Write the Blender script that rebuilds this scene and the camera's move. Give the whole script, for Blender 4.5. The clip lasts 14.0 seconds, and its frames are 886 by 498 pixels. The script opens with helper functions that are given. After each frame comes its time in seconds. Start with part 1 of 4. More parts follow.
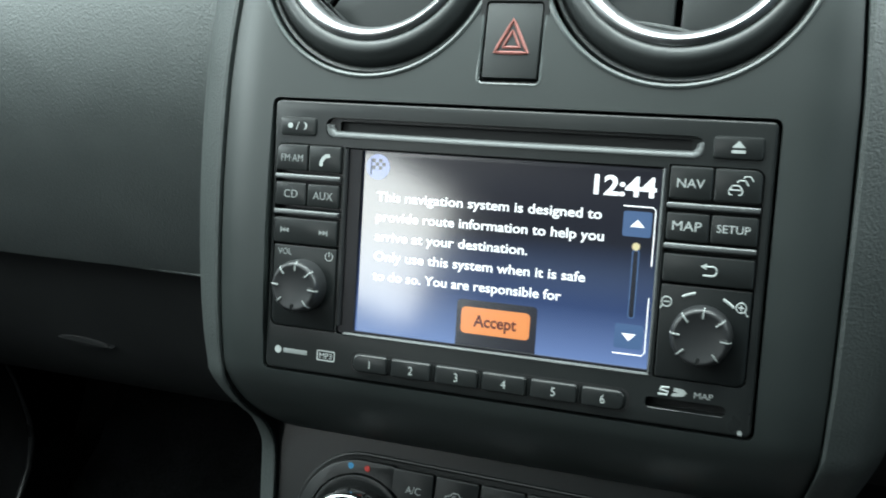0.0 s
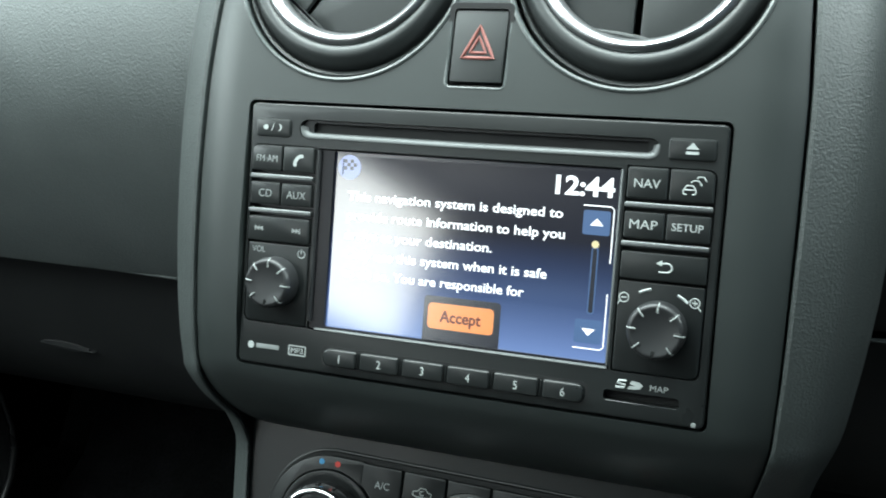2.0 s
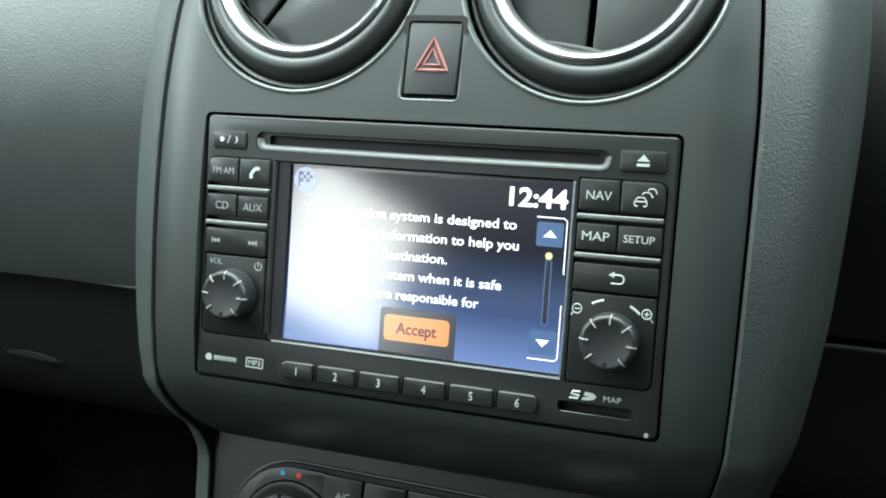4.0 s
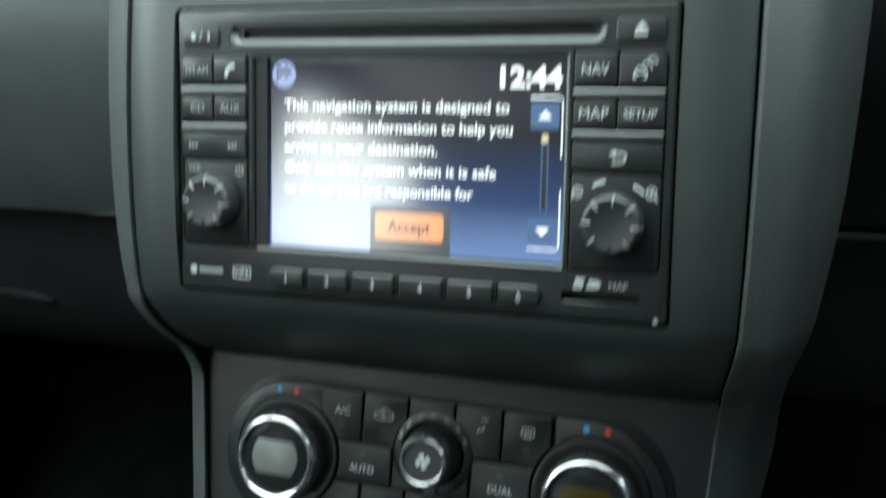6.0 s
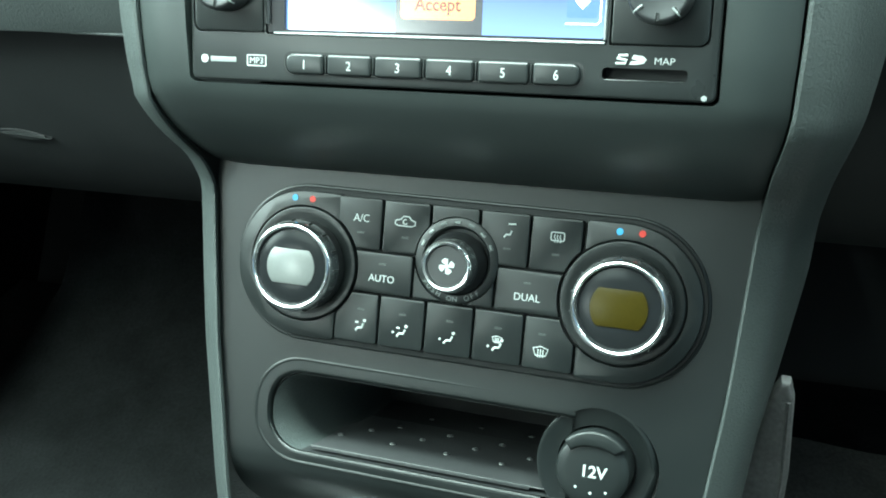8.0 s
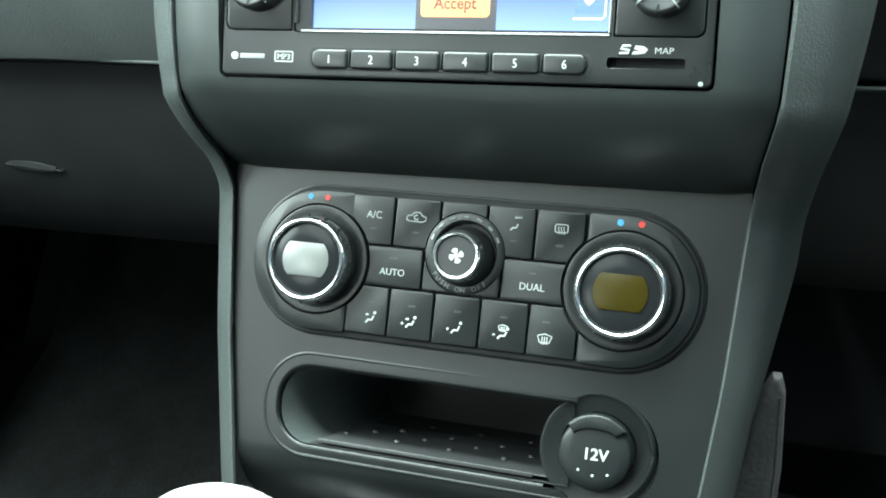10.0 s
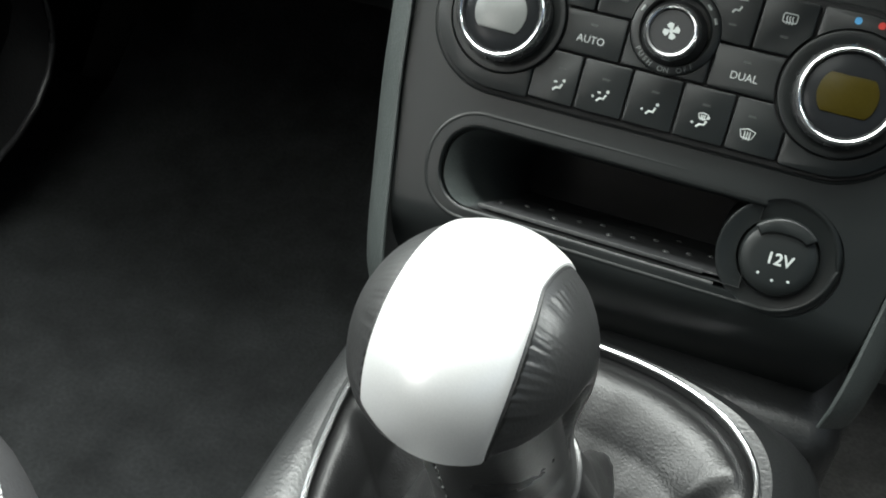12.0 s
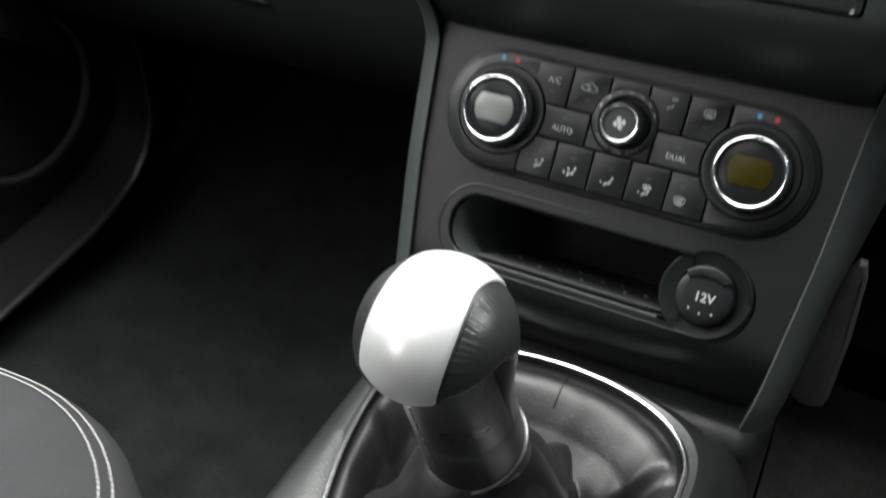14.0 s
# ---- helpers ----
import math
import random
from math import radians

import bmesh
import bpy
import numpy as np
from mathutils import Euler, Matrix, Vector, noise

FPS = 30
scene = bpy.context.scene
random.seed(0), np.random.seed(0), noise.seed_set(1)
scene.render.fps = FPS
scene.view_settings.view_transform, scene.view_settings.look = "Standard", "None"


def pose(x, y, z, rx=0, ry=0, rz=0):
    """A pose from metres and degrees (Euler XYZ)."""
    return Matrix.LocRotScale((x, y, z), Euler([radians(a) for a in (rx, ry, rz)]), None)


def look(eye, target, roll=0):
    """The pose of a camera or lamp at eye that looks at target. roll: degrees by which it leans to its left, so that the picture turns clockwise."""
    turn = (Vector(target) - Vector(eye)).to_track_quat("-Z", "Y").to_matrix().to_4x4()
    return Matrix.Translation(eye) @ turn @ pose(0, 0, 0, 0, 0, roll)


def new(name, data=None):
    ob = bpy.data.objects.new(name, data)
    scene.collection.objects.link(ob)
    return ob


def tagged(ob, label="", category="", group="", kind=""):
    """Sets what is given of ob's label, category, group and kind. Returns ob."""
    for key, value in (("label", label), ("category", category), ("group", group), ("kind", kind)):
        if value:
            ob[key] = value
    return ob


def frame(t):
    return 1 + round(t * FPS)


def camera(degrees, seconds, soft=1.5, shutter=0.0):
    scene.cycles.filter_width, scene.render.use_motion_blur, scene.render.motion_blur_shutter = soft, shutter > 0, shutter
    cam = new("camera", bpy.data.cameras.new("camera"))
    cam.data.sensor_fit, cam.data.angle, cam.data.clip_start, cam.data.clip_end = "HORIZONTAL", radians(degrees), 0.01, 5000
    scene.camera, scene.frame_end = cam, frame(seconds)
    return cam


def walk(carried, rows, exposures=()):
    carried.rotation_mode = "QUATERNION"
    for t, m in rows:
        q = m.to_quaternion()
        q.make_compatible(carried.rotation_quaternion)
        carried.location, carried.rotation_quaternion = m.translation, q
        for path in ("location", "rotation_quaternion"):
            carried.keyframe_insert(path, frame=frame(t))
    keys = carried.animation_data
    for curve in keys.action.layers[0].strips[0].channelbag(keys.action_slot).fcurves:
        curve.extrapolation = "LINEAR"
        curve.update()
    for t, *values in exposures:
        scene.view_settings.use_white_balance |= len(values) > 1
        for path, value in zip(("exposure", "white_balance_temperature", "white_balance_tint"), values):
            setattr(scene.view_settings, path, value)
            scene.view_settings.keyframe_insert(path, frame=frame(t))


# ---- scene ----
# A car's centre console. Lengths in millimetres in two frames:
#   FACE: origin at the middle of the radio's face, x right, y into the dash, z up along the reclined face
#   CAR:  the same origin, z straight up; the carpet lies 520 mm below it
RECLINE = 22.0
CAR = Matrix.Translation((0, 0, 0.52))
FACE = CAR @ pose(0, 0, 0, -RECLINE)
CLIMATE = FACE @ pose(0, 0.0367, -0.100, -7.4, 0.9)   # the lower panel leans a little more

cam = camera(48.64, 14.0, soft=1.85, shutter=0.5)
ROWS = [
    (0.0, 98.2, -322.1, 35.9, 84.14, -3.46, 20.45),
    (0.5, 108.3, -330.6, 35.4, 84.29, -3.89, 20.21),
    (1.0, 106.9, -332.2, 33.0, 85.39, -4.54, 19.77),
    (1.5, 105.1, -332.8, 28.4, 85.60, -5.21, 19.53),
    (2.0, 111.5, -330.7, 27.6, 85.67, -4.10, 20.06),
    (2.5, 116.3, -327.2, 29.3, 85.17, -3.42, 19.54),
    (3.0, 116.6, -326.1, 30.6, 85.15, -4.02, 19.31),
    (5.5, 128.6, -329.6, 33.0, 86.89, -2.35, 18.92),
    (6.0, 119.8, -310.1, 12.1, 82.66, -1.04, 19.02),
    (6.5, 105.5, -296.0, -30.5, 78.36, -2.27, 18.23),
    (7.0, 106.6, -299.8, -32.6, 77.35, -2.24, 18.61),
    (7.5, 106.7, -301.4, -31.9, 77.39, -1.68, 18.71),
    (8.0, 105.6, -301.5, -31.8, 77.49, -1.63, 18.75),
    (8.5, 106.3, -299.8, -29.9, 77.17, -1.28, 18.96),
    (10.8, 102.0, -344.2, -89.8, 86.33, -3.37, 16.97),
    (11.0, 101.1, -345.2, -93.9, 81.61, -3.71, 18.42),
    (11.2, 87.2, -346.0, -105.7, 77.93, -4.74, 18.90),
    (11.5, 77.4, -348.7, -99.0, 73.82, -6.93, 21.64),
    (12.0, 36.2, -335.2, -96.6, 72.06, -11.07, 19.49),
    (12.5, 34.2, -353.7, -92.3, 69.91, -11.94, 19.63),
    (13.0, 42.4, -361.8, -90.3, 71.74, -11.21, 19.64),
    (13.5, 53.0, -372.5, -87.2, 71.79, -10.88, 19.93),
    (14.0, 99.3, -429.8, -73.3, 75.59, -10.70, 23.75),
]
LOOKS = [
    (0.0, -0.2, 6200, -4), (3.0, 0.08, 6200, -4), (5.5, 0.06, 6200, -4), (6.0, -0.12, 6200, -7), (6.6, 0.4, 6100, -11), (7.2, 1.45, 6000, -20), (8.7, 1.65, 6000, -20),
    (10.8, 1.4, 6350, -6), (11.2, 1.28, 6450, -5), (11.8, 0.68, 6700, 2), (12.5, 0.15, 6750, 5), (14.0, 0.05, 6800, 8),
]
walk(cam, [(t, FACE @ pose(x / 1000, y / 1000, z / 1000, a, b, c)) for t, x, y, z, a, b, c in ROWS], LOOKS)

# ---- light: an overcast day through the car's windows ----
world = bpy.data.worlds.new("overcast_sky")
scene.world = world
world.use_nodes = True
wn = world.node_tree.nodes
sky = wn.new("ShaderNodeTexSky")
sky.sky_type, sky.sun_disc = "NISHITA", False
sky.sun_elevation, sky.sun_rotation = radians(48), radians(200)
world.node_tree.links.new(sky.outputs["Color"], wn["Background"].inputs["Color"])
wn["Background"].inputs["Strength"].default_value = 0.05
sun = new("sun", bpy.data.lights.new("sun", "SUN"))
sun.data.energy, sun.data.angle, sun.data.color = 0.5, radians(25), (1.0, 0.97, 0.92)
sun.matrix_world = look((-2, -1, 4), (0, 0, 0))


def window_light(name, centre, target, width, height, watts, spread=180, colour=(0.95, 0.98, 1.0)):
    """Daylight that enters by a window's opening; CAR millimetres."""
    lamp = new(name, bpy.data.lights.new(name, "AREA"))
    lamp.data.shape, lamp.data.size, lamp.data.size_y = "RECTANGLE", width / 1000, height / 1000
    lamp.data.energy, lamp.data.color, lamp.data.spread = watts, colour, radians(spread)
    lamp.matrix_world = CAR @ look([c / 1000 for c in centre], [c / 1000 for c in target])


window_light("daylight_glass_roof", (-300, -600, 655), (-300, -600, 0), 560, 620, 3.2)
window_light("daylight_windscreen", (-120, 90, 575), (-90, -200, -50), 960, 480, 25.0)
window_light("daylight_rear_left", (-715, -1440, 430), (0, -1250, 330), 400, 290, 2.15, colour=(1.0, 0.94, 0.94))
window_light("daylight_front_left", (-715, -250, 390), (0, -250, 100), 700, 340, 7.8)
window_light("daylight_front_right", (715, 130, 470), (0, 60, 370), 480, 220, 3.0, 72)

# ---- materials ----


def material(name, colour, rough=0.5, metal=0.0, grain=0.0, size=1.0, kind="noise", blotch=0.12, wear=0.1, coat=0.0, spec=0.5):
    """A surface with grain (bump) of about size millimetres, and soft large changes of colour and gloss."""
    m = bpy.data.materials.new(name)
    m.use_nodes = True
    n, l = m.node_tree.nodes, m.node_tree.links
    b = n["Principled BSDF"]
    b.inputs["Metallic"].default_value = metal
    b.inputs["Coat Weight"].default_value = coat
    b.inputs["Specular IOR Level"].default_value = spec
    co = n.new("ShaderNodeTexCoord")
    big = n.new("ShaderNodeTexNoise")
    big.inputs["Scale"].default_value, big.inputs["Detail"].default_value = 28.0, 5.0
    l.new(co.outputs["Object"], big.inputs["Vector"])
    fine = n.new("ShaderNodeTexNoise")
    fine.inputs["Scale"].default_value, fine.inputs["Detail"].default_value = 900.0 / max(size, 0.2), 3.0
    l.new(co.outputs["Object"], fine.inputs["Vector"])
    ramp = n.new("ShaderNodeMapRange")
    ramp.inputs["From Min"].default_value, ramp.inputs["From Max"].default_value = 0.3, 0.7
    ramp.inputs["To Min"].default_value, ramp.inputs["To Max"].default_value = 1 - blotch, 1 + blotch
    l.new(big.outputs["Fac"], ramp.inputs["Value"])
    speck = n.new("ShaderNodeMapRange")
    speck.inputs["From Min"].default_value, speck.inputs["From Max"].default_value = 0.3, 0.7
    speck.inputs["To Min"].default_value, speck.inputs["To Max"].default_value = 1 - blotch * 0.6, 1 + blotch * 0.6
    l.new(fine.outputs["Fac"], speck.inputs["Value"])
    both = n.new("ShaderNodeMath")
    both.operation = "MULTIPLY"
    l.new(ramp.outputs["Result"], both.inputs[0])
    l.new(speck.outputs["Result"], both.inputs[1])
    mix = n.new("ShaderNodeVectorMath")
    mix.operation = "SCALE"
    mix.inputs[0].default_value = colour
    l.new(both.outputs["Value"], mix.inputs["Scale"])
    l.new(mix.outputs["Vector"], b.inputs["Base Color"])
    gloss = n.new("ShaderNodeMapRange")
    gloss.inputs["From Min"].default_value, gloss.inputs["From Max"].default_value = 0.3, 0.7
    gloss.inputs["To Min"].default_value, gloss.inputs["To Max"].default_value = rough * (1 - wear), min(1, rough * (1 + wear))
    l.new(big.outputs["Fac"], gloss.inputs["Value"])
    l.new(gloss.outputs["Result"], b.inputs["Roughness"])
    if grain:
        bump = n.new("ShaderNodeBump")
        bump.inputs["Strength"].default_value, bump.inputs["Distance"].default_value = grain, 0.0004 * size
        if kind == "leather":
            v = n.new("ShaderNodeTexVoronoi")
            v.feature = "SMOOTH_F1"
            v.inputs["Scale"].default_value = 1000.0 / size
            warp = n.new("ShaderNodeVectorMath")
            warp.operation = "MULTIPLY_ADD"
            warp.inputs[1].default_value = (0.0012, 0.0012, 0.0012)
            l.new(fine.outputs["Color"], warp.inputs[0])
            l.new(co.outputs["Object"], warp.inputs[2])
            l.new(warp.outputs["Vector"], v.inputs["Vector"])
            l.new(v.outputs["Distance"], bump.inputs["Height"])
        elif kind == "brushed":
            st = n.new("ShaderNodeMapping")
            st.inputs["Scale"].default_value = (1.0, 12.0, 12.0)
            l.new(co.outputs["Object"], st.inputs["Vector"])
            l.new(st.outputs["Vector"], fine.inputs["Vector"])
            l.new(fine.outputs["Fac"], bump.inputs["Height"])
        else:
            l.new(fine.outputs["Fac"], bump.inputs["Height"])
        l.new(bump.outputs["Normal"], b.inputs["Normal"])
    return m


def glowing(name, colour, strength, rough=0.2):
    """A lit part of a display, under the display's glossy front."""
    m = bpy.data.materials.new(name)
    m.use_nodes = True
    b = m.node_tree.nodes["Principled BSDF"]
    b.inputs["Base Color"].default_value = (0.01, 0.01, 0.012, 1)
    b.inputs["Roughness"].default_value = rough
    b.inputs["Specular IOR Level"].default_value, b.inputs["IOR"].default_value = 1.0, 1.85
    b.inputs["Emission Color"].default_value = (*colour, 1)
    b.inputs["Emission Strength"].default_value = strength
    return m


TRIM = material("satin_grey_trim", (0.0225, 0.0275, 0.0268), 0.44, grain=0.08, size=0.5, blotch=0.05, spec=0.5)
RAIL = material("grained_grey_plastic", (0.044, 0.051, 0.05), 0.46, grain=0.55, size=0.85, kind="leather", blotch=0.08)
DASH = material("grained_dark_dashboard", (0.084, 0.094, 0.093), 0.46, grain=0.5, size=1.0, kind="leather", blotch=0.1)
LOWER = material("dark_lower_and_shaded_plastic", (0.016, 0.0172, 0.0178), 0.52, grain=0.4, size=1.0, blotch=0.12)
FACEPLATE = material("dark_radio_plastic", (0.016, 0.018, 0.018), 0.3, grain=0.06, size=0.4, blotch=0.06, spec=0.5)
BUTTON = material("dark_button_plastic", (0.0096, 0.0115, 0.0116), 0.38, grain=0.08, size=0.4, blotch=0.06, spec=0.45)
PANEL = material("climate_panel_plastic", (0.0068, 0.0086, 0.0087), 0.38, grain=0.1, size=0.5, blotch=0.06, spec=0.55)
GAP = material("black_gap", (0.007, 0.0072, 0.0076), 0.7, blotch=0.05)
BEZEL = material("black_screen_bezel", (0.006, 0.006, 0.008), 0.35, blotch=0.05, spec=0.4)
KNOBSIDE = material("ribbed_black_plastic", (0.02, 0.021, 0.022), 0.38, grain=0.05, size=0.5, blotch=0.06)
SATIN = material("satin_silver_paint", (0.82, 0.825, 0.825), 0.33, metal=0.5, grain=0.05, size=0.4, blotch=0.04)
RINGS = material("satin_chrome", (0.86, 0.87, 0.88), 0.24, metal=1.0, blotch=0.03)
VENT = material("satin_dark_vent", (0.032, 0.0355, 0.0355), 0.4, blotch=0.05, grain=0.04, size=0.4)
FLAP = material("dark_vent_flap", (0.026, 0.029, 0.029), 0.4, blotch=0.06, grain=0.05, size=0.5)
LAMPSLOT = material("unlit_lamp_slot", (0.042, 0.045, 0.045), 0.4, blotch=0.05)
VENTRING = material("dull_satin_chrome", (0.52, 0.53, 0.54), 0.3, metal=1.0, grain=0.04, size=0.4, blotch=0.04)
# glossier and much lighter than TRIM: the edge highlight is put into the colour
TRIMEDGE = material("highlit_trim_edge", (0.07, 0.08, 0.079), 0.24, blotch=0.05)
LIPMETAL = material("dull_metal_lip", (0.1, 0.106, 0.106), 0.46, metal=0.6, grain=0.1, size=0.6, kind="brushed", blotch=0.05)
BARMETAL = material("grey_metal_bar", (0.16, 0.168, 0.168), 0.46, metal=0.9, grain=0.1, size=0.6, kind="brushed", blotch=0.05)
PRINT = material("pale_print", (0.42, 0.45, 0.44), 0.5, blotch=0.06)
SOFTPRINT = material("faded_print", (0.24, 0.258, 0.253), 0.5, blotch=0.06)
DIMPRINT = material("dim_print", (0.2, 0.215, 0.21), 0.5, blotch=0.06)
RED = material("red_print", (0.55, 0.04, 0.03), 0.45, blotch=0.1)
DIMRED = material("dull_red_print", (0.26, 0.095, 0.08), 0.45, blotch=0.1)
BLUE = material("blue_print", (0.08, 0.33, 0.62), 0.45, blotch=0.1)
LEATHER = material("black_leather", (0.023, 0.0234, 0.0238), 0.33, grain=0.16, size=0.8, kind="leather", blotch=0.15, wear=0.25, spec=1.0)
GAITER = material("gaiter_leather", (0.009, 0.0091, 0.0093), 0.38, grain=0.36, size=0.85, kind="leather", blotch=0.15, wear=0.2, spec=0.5)
CONSOLE = material("floor_console_plastic", (0.013, 0.0138, 0.0142), 0.4, grain=0.3, size=1.2, kind="leather", blotch=0.1, spec=0.7)
CARPET = material("charcoal_carpet", (0.02, 0.0212, 0.0218), 0.95, grain=1.0, size=3.0, blotch=0.3, spec=0.1)
FABRIC = material("grey_seat_fabric", (0.038, 0.038, 0.04), 0.9, grain=0.8, size=1.4, blotch=0.12, spec=0.2)
THREAD = material("white_thread", (0.55, 0.55, 0.54), 0.7, grain=0.3, size=0.5, blotch=0.08)
RUBBER = material("worn_grey_rubber", (0.1, 0.097, 0.097), 0.55, grain=0.6, size=2.0, blotch=0.3)
HEADLINER = material("pale_headliner", (0.5, 0.5, 0.48), 0.95, grain=0.4, size=2.0, blotch=0.06)
DOORTRIM = material("dark_door_trim", (0.013, 0.0132, 0.0138), 0.65, grain=0.5, size=1.6, kind="leather", blotch=0.1, spec=0.1)
LIPTRIM = material("polished_door_edge", (0.03, 0.03, 0.031), 0.3, grain=0.1, size=1.0, blotch=0.1)
MAT = material("grey_rubber_mat", (0.03, 0.031, 0.032), 0.42, grain=0.3, size=1.0, blotch=0.15)
# base raised in place of light, as little reaches the driver's footwell
FOOTMAT = material("lightened_floor_mat", (0.1, 0.098, 0.096), 0.8, grain=0.8, size=2.5, blotch=0.3, spec=0.2)
STUD = material("glossy_rubber_stud", (0.07, 0.072, 0.073), 0.25, blotch=0.05)
LENS = material("smoked_display_lens", (0.012, 0.013, 0.014), 0.22, blotch=0.02, spec=0.15)
LCD = material("olive_lcd", (0.03, 0.023, 0.003), 0.3, blotch=0.1, spec=0.15)
# pale base stands in for the window mirrored in the left display
GLARELCD = material("glare_lcd", (0.12, 0.126, 0.122), 0.3, blotch=0.06, spec=1.0)
WHITEUI = glowing("screen_white", (0.95, 0.95, 1.0), 1.7)
ORANGEUI = glowing("screen_orange", (1.0, 0.34, 0.1), 1.15)
BLUEUI = glowing("screen_blue", (0.12, 0.22, 0.48), 0.75)
LIGHTBLUEUI = glowing("screen_pale_blue", (0.45, 0.52, 0.95), 0.8)
NAVYUI = glowing("screen_navy", (0.012, 0.014, 0.03), 0.6)
BROWNUI = glowing("screen_brown", (0.26, 0.03, 0.01), 0.5)
CREAMUI = glowing("screen_cream", (1.0, 0.85, 0.5), 1.0)

SCREEN = glowing("screen_picture", (0, 0, 0), 1.0, 0.11)
_n, _l = SCREEN.node_tree.nodes, SCREEN.node_tree.links
_co, _sep, _map, _ramp = _n.new("ShaderNodeTexCoord"), _n.new("ShaderNodeSeparateXYZ"), _n.new("ShaderNodeMapRange"), _n.new("ShaderNodeValToRGB")
_l.new(_co.outputs["Object"], _sep.inputs[0])
_l.new(_sep.outputs["Z"], _map.inputs["Value"])
_map.inputs["From Min"].default_value, _map.inputs["From Max"].default_value = -0.033, 0.033
_l.new(_map.outputs["Result"], _ramp.inputs["Fac"])
_ramp.color_ramp.elements[0].color = (0.21, 0.3, 0.63, 1)
_ramp.color_ramp.elements[1].position, _ramp.color_ramp.elements[1].color = 0.62, (0.008, 0.009, 0.02, 1)
_e = _ramp.color_ramp.elements.new(0.28)
_e.color = (0.04, 0.07, 0.2, 1)
_l.new(_ramp.outputs["Color"], _n["Principled BSDF"].inputs["Emission Color"])

# ---- shapes ----


def thing(name, label, category, place=FACE, group="", kind=""):
    ob = tagged(new(name), label, category, group, kind)
    ob.empty_display_size = 0.02
    ob.matrix_world = place
    return ob


def part(name, bm, mat, parent, label="", sharp=35):
    """Links a bmesh in millimetres as one mesh under parent."""
    bmesh.ops.recalc_face_normals(bm, faces=bm.faces)
    bmesh.ops.scale(bm, vec=(0.001, 0.001, 0.001), verts=bm.verts)
    me = bpy.data.meshes.new(name)
    bm.to_mesh(me)
    bm.free()
    me.materials.append(mat)
    for p in me.polygons:
        p.use_smooth = p.loop_total < 7 or abs(p.normal.y) < 0.9995      # level fronts stay flat
    me.set_sharp_from_angle(angle=radians(sharp))
    ob = new(name, me)
    ob.parent = parent
    return tagged(ob, label)


def rrect(x0, x1, z0, z1, r=1.0, n=5):
    """A rectangle with rounded corners, as (x, z) points; r may be four radii from the lower left, counterclockwise."""
    rs = r if isinstance(r, tuple) else (r,) * 4
    pts = []
    for (cx, cz, sx, sz, a), q in zip(((x0, z0, 1, 1, 180), (x1, z0, -1, 1, 270), (x1, z1, -1, -1, 0), (x0, z1, 1, -1, 90)), rs):
        q = max(q, 0.01)
        for i in range(n + 1):
            t = radians(a + 90 * i / n)
            pts.append((cx + sx * q + q * math.cos(t), cz + sz * q + q * math.sin(t)))
    return pts


def circle(cx, cz, r, n=40, a0=0, a1=360):
    full = a1 - a0 >= 360
    return [(cx + r * math.cos(radians(a0 + (a1 - a0) * i / (n if full else n - 1))), cz + r * math.sin(radians(a0 + (a1 - a0) * i / (n if full else n - 1)))) for i in range(n)]


def inset(pts, d):
    """The outline moved inwards by d; pts counterclockwise."""
    out, n = [], len(pts)
    for i in range(n):
        a, b, c = Vector(pts[i - 1]), Vector(pts[i]), Vector(pts[(i + 1) % n])
        u, v = (b - a), (c - b)
        u = u.normalized() if u.length > 1e-6 else v.normalized()
        v = v.normalized() if v.length > 1e-6 else u
        nu, nv = Vector((-u.y, u.x)), Vector((-v.y, v.x))
        k = nu + nv
        k = k / max(k.dot(nu), 0.3) if k.length > 1e-6 else nu
        out.append((b.x + k.x * d, b.y + k.y * d))
    return out


def slab(pts, front, back, bevel=0.5, bm=None, steps=2):
    """A plate with this outline from y = back to y = front, its front edge rounded."""
    bm = bm or bmesh.new()
    area = sum(pts[i - 1][0] * pts[i][1] - pts[i][0] * pts[i - 1][1] for i in range(len(pts)))
    pts = pts if area > 0 else pts[::-1]
    rings = [[bm.verts.new((x, back, z)) for x, z in pts]]
    for k in range(steps + 1 if bevel else 1):
        t = radians(90 * k / steps)
        d, y = (bevel * (1 - math.cos(t)), front + bevel * (1 - math.sin(t))) if bevel else (0, front)
        rings.append([bm.verts.new((x, y, z)) for x, z in (inset(pts, d) if d else pts)])
    n = len(pts)
    for r0, r1 in zip(rings, rings[1:]):
        for i in range(n):
            bm.faces.new((r0[i - 1], r0[i], r1[i], r1[i - 1]))
    bm.faces.new(rings[-1])
    bm.faces.new(rings[0][::-1])
    return bm


def band(outer, inner, front, back, bevel=0.0, bm=None):
    """A flat frame between two outlines with as many points."""
    bm = bm or bmesh.new()
    n = len(outer)
    spec = [(outer, back), (outer, front + bevel), (inset(outer, bevel) if bevel else outer, front), (inner, front), (inner, back)]
    if not bevel:
        spec.pop(1)
    rings = [[bm.verts.new((x, y, z)) for x, z in o] for o, y in spec]
    for r0, r1 in zip(rings, rings[1:] + rings[:1]):
        for i in range(n):
            bm.faces.new((r0[i - 1], r0[i], r1[i], r1[i - 1]))
    return bm


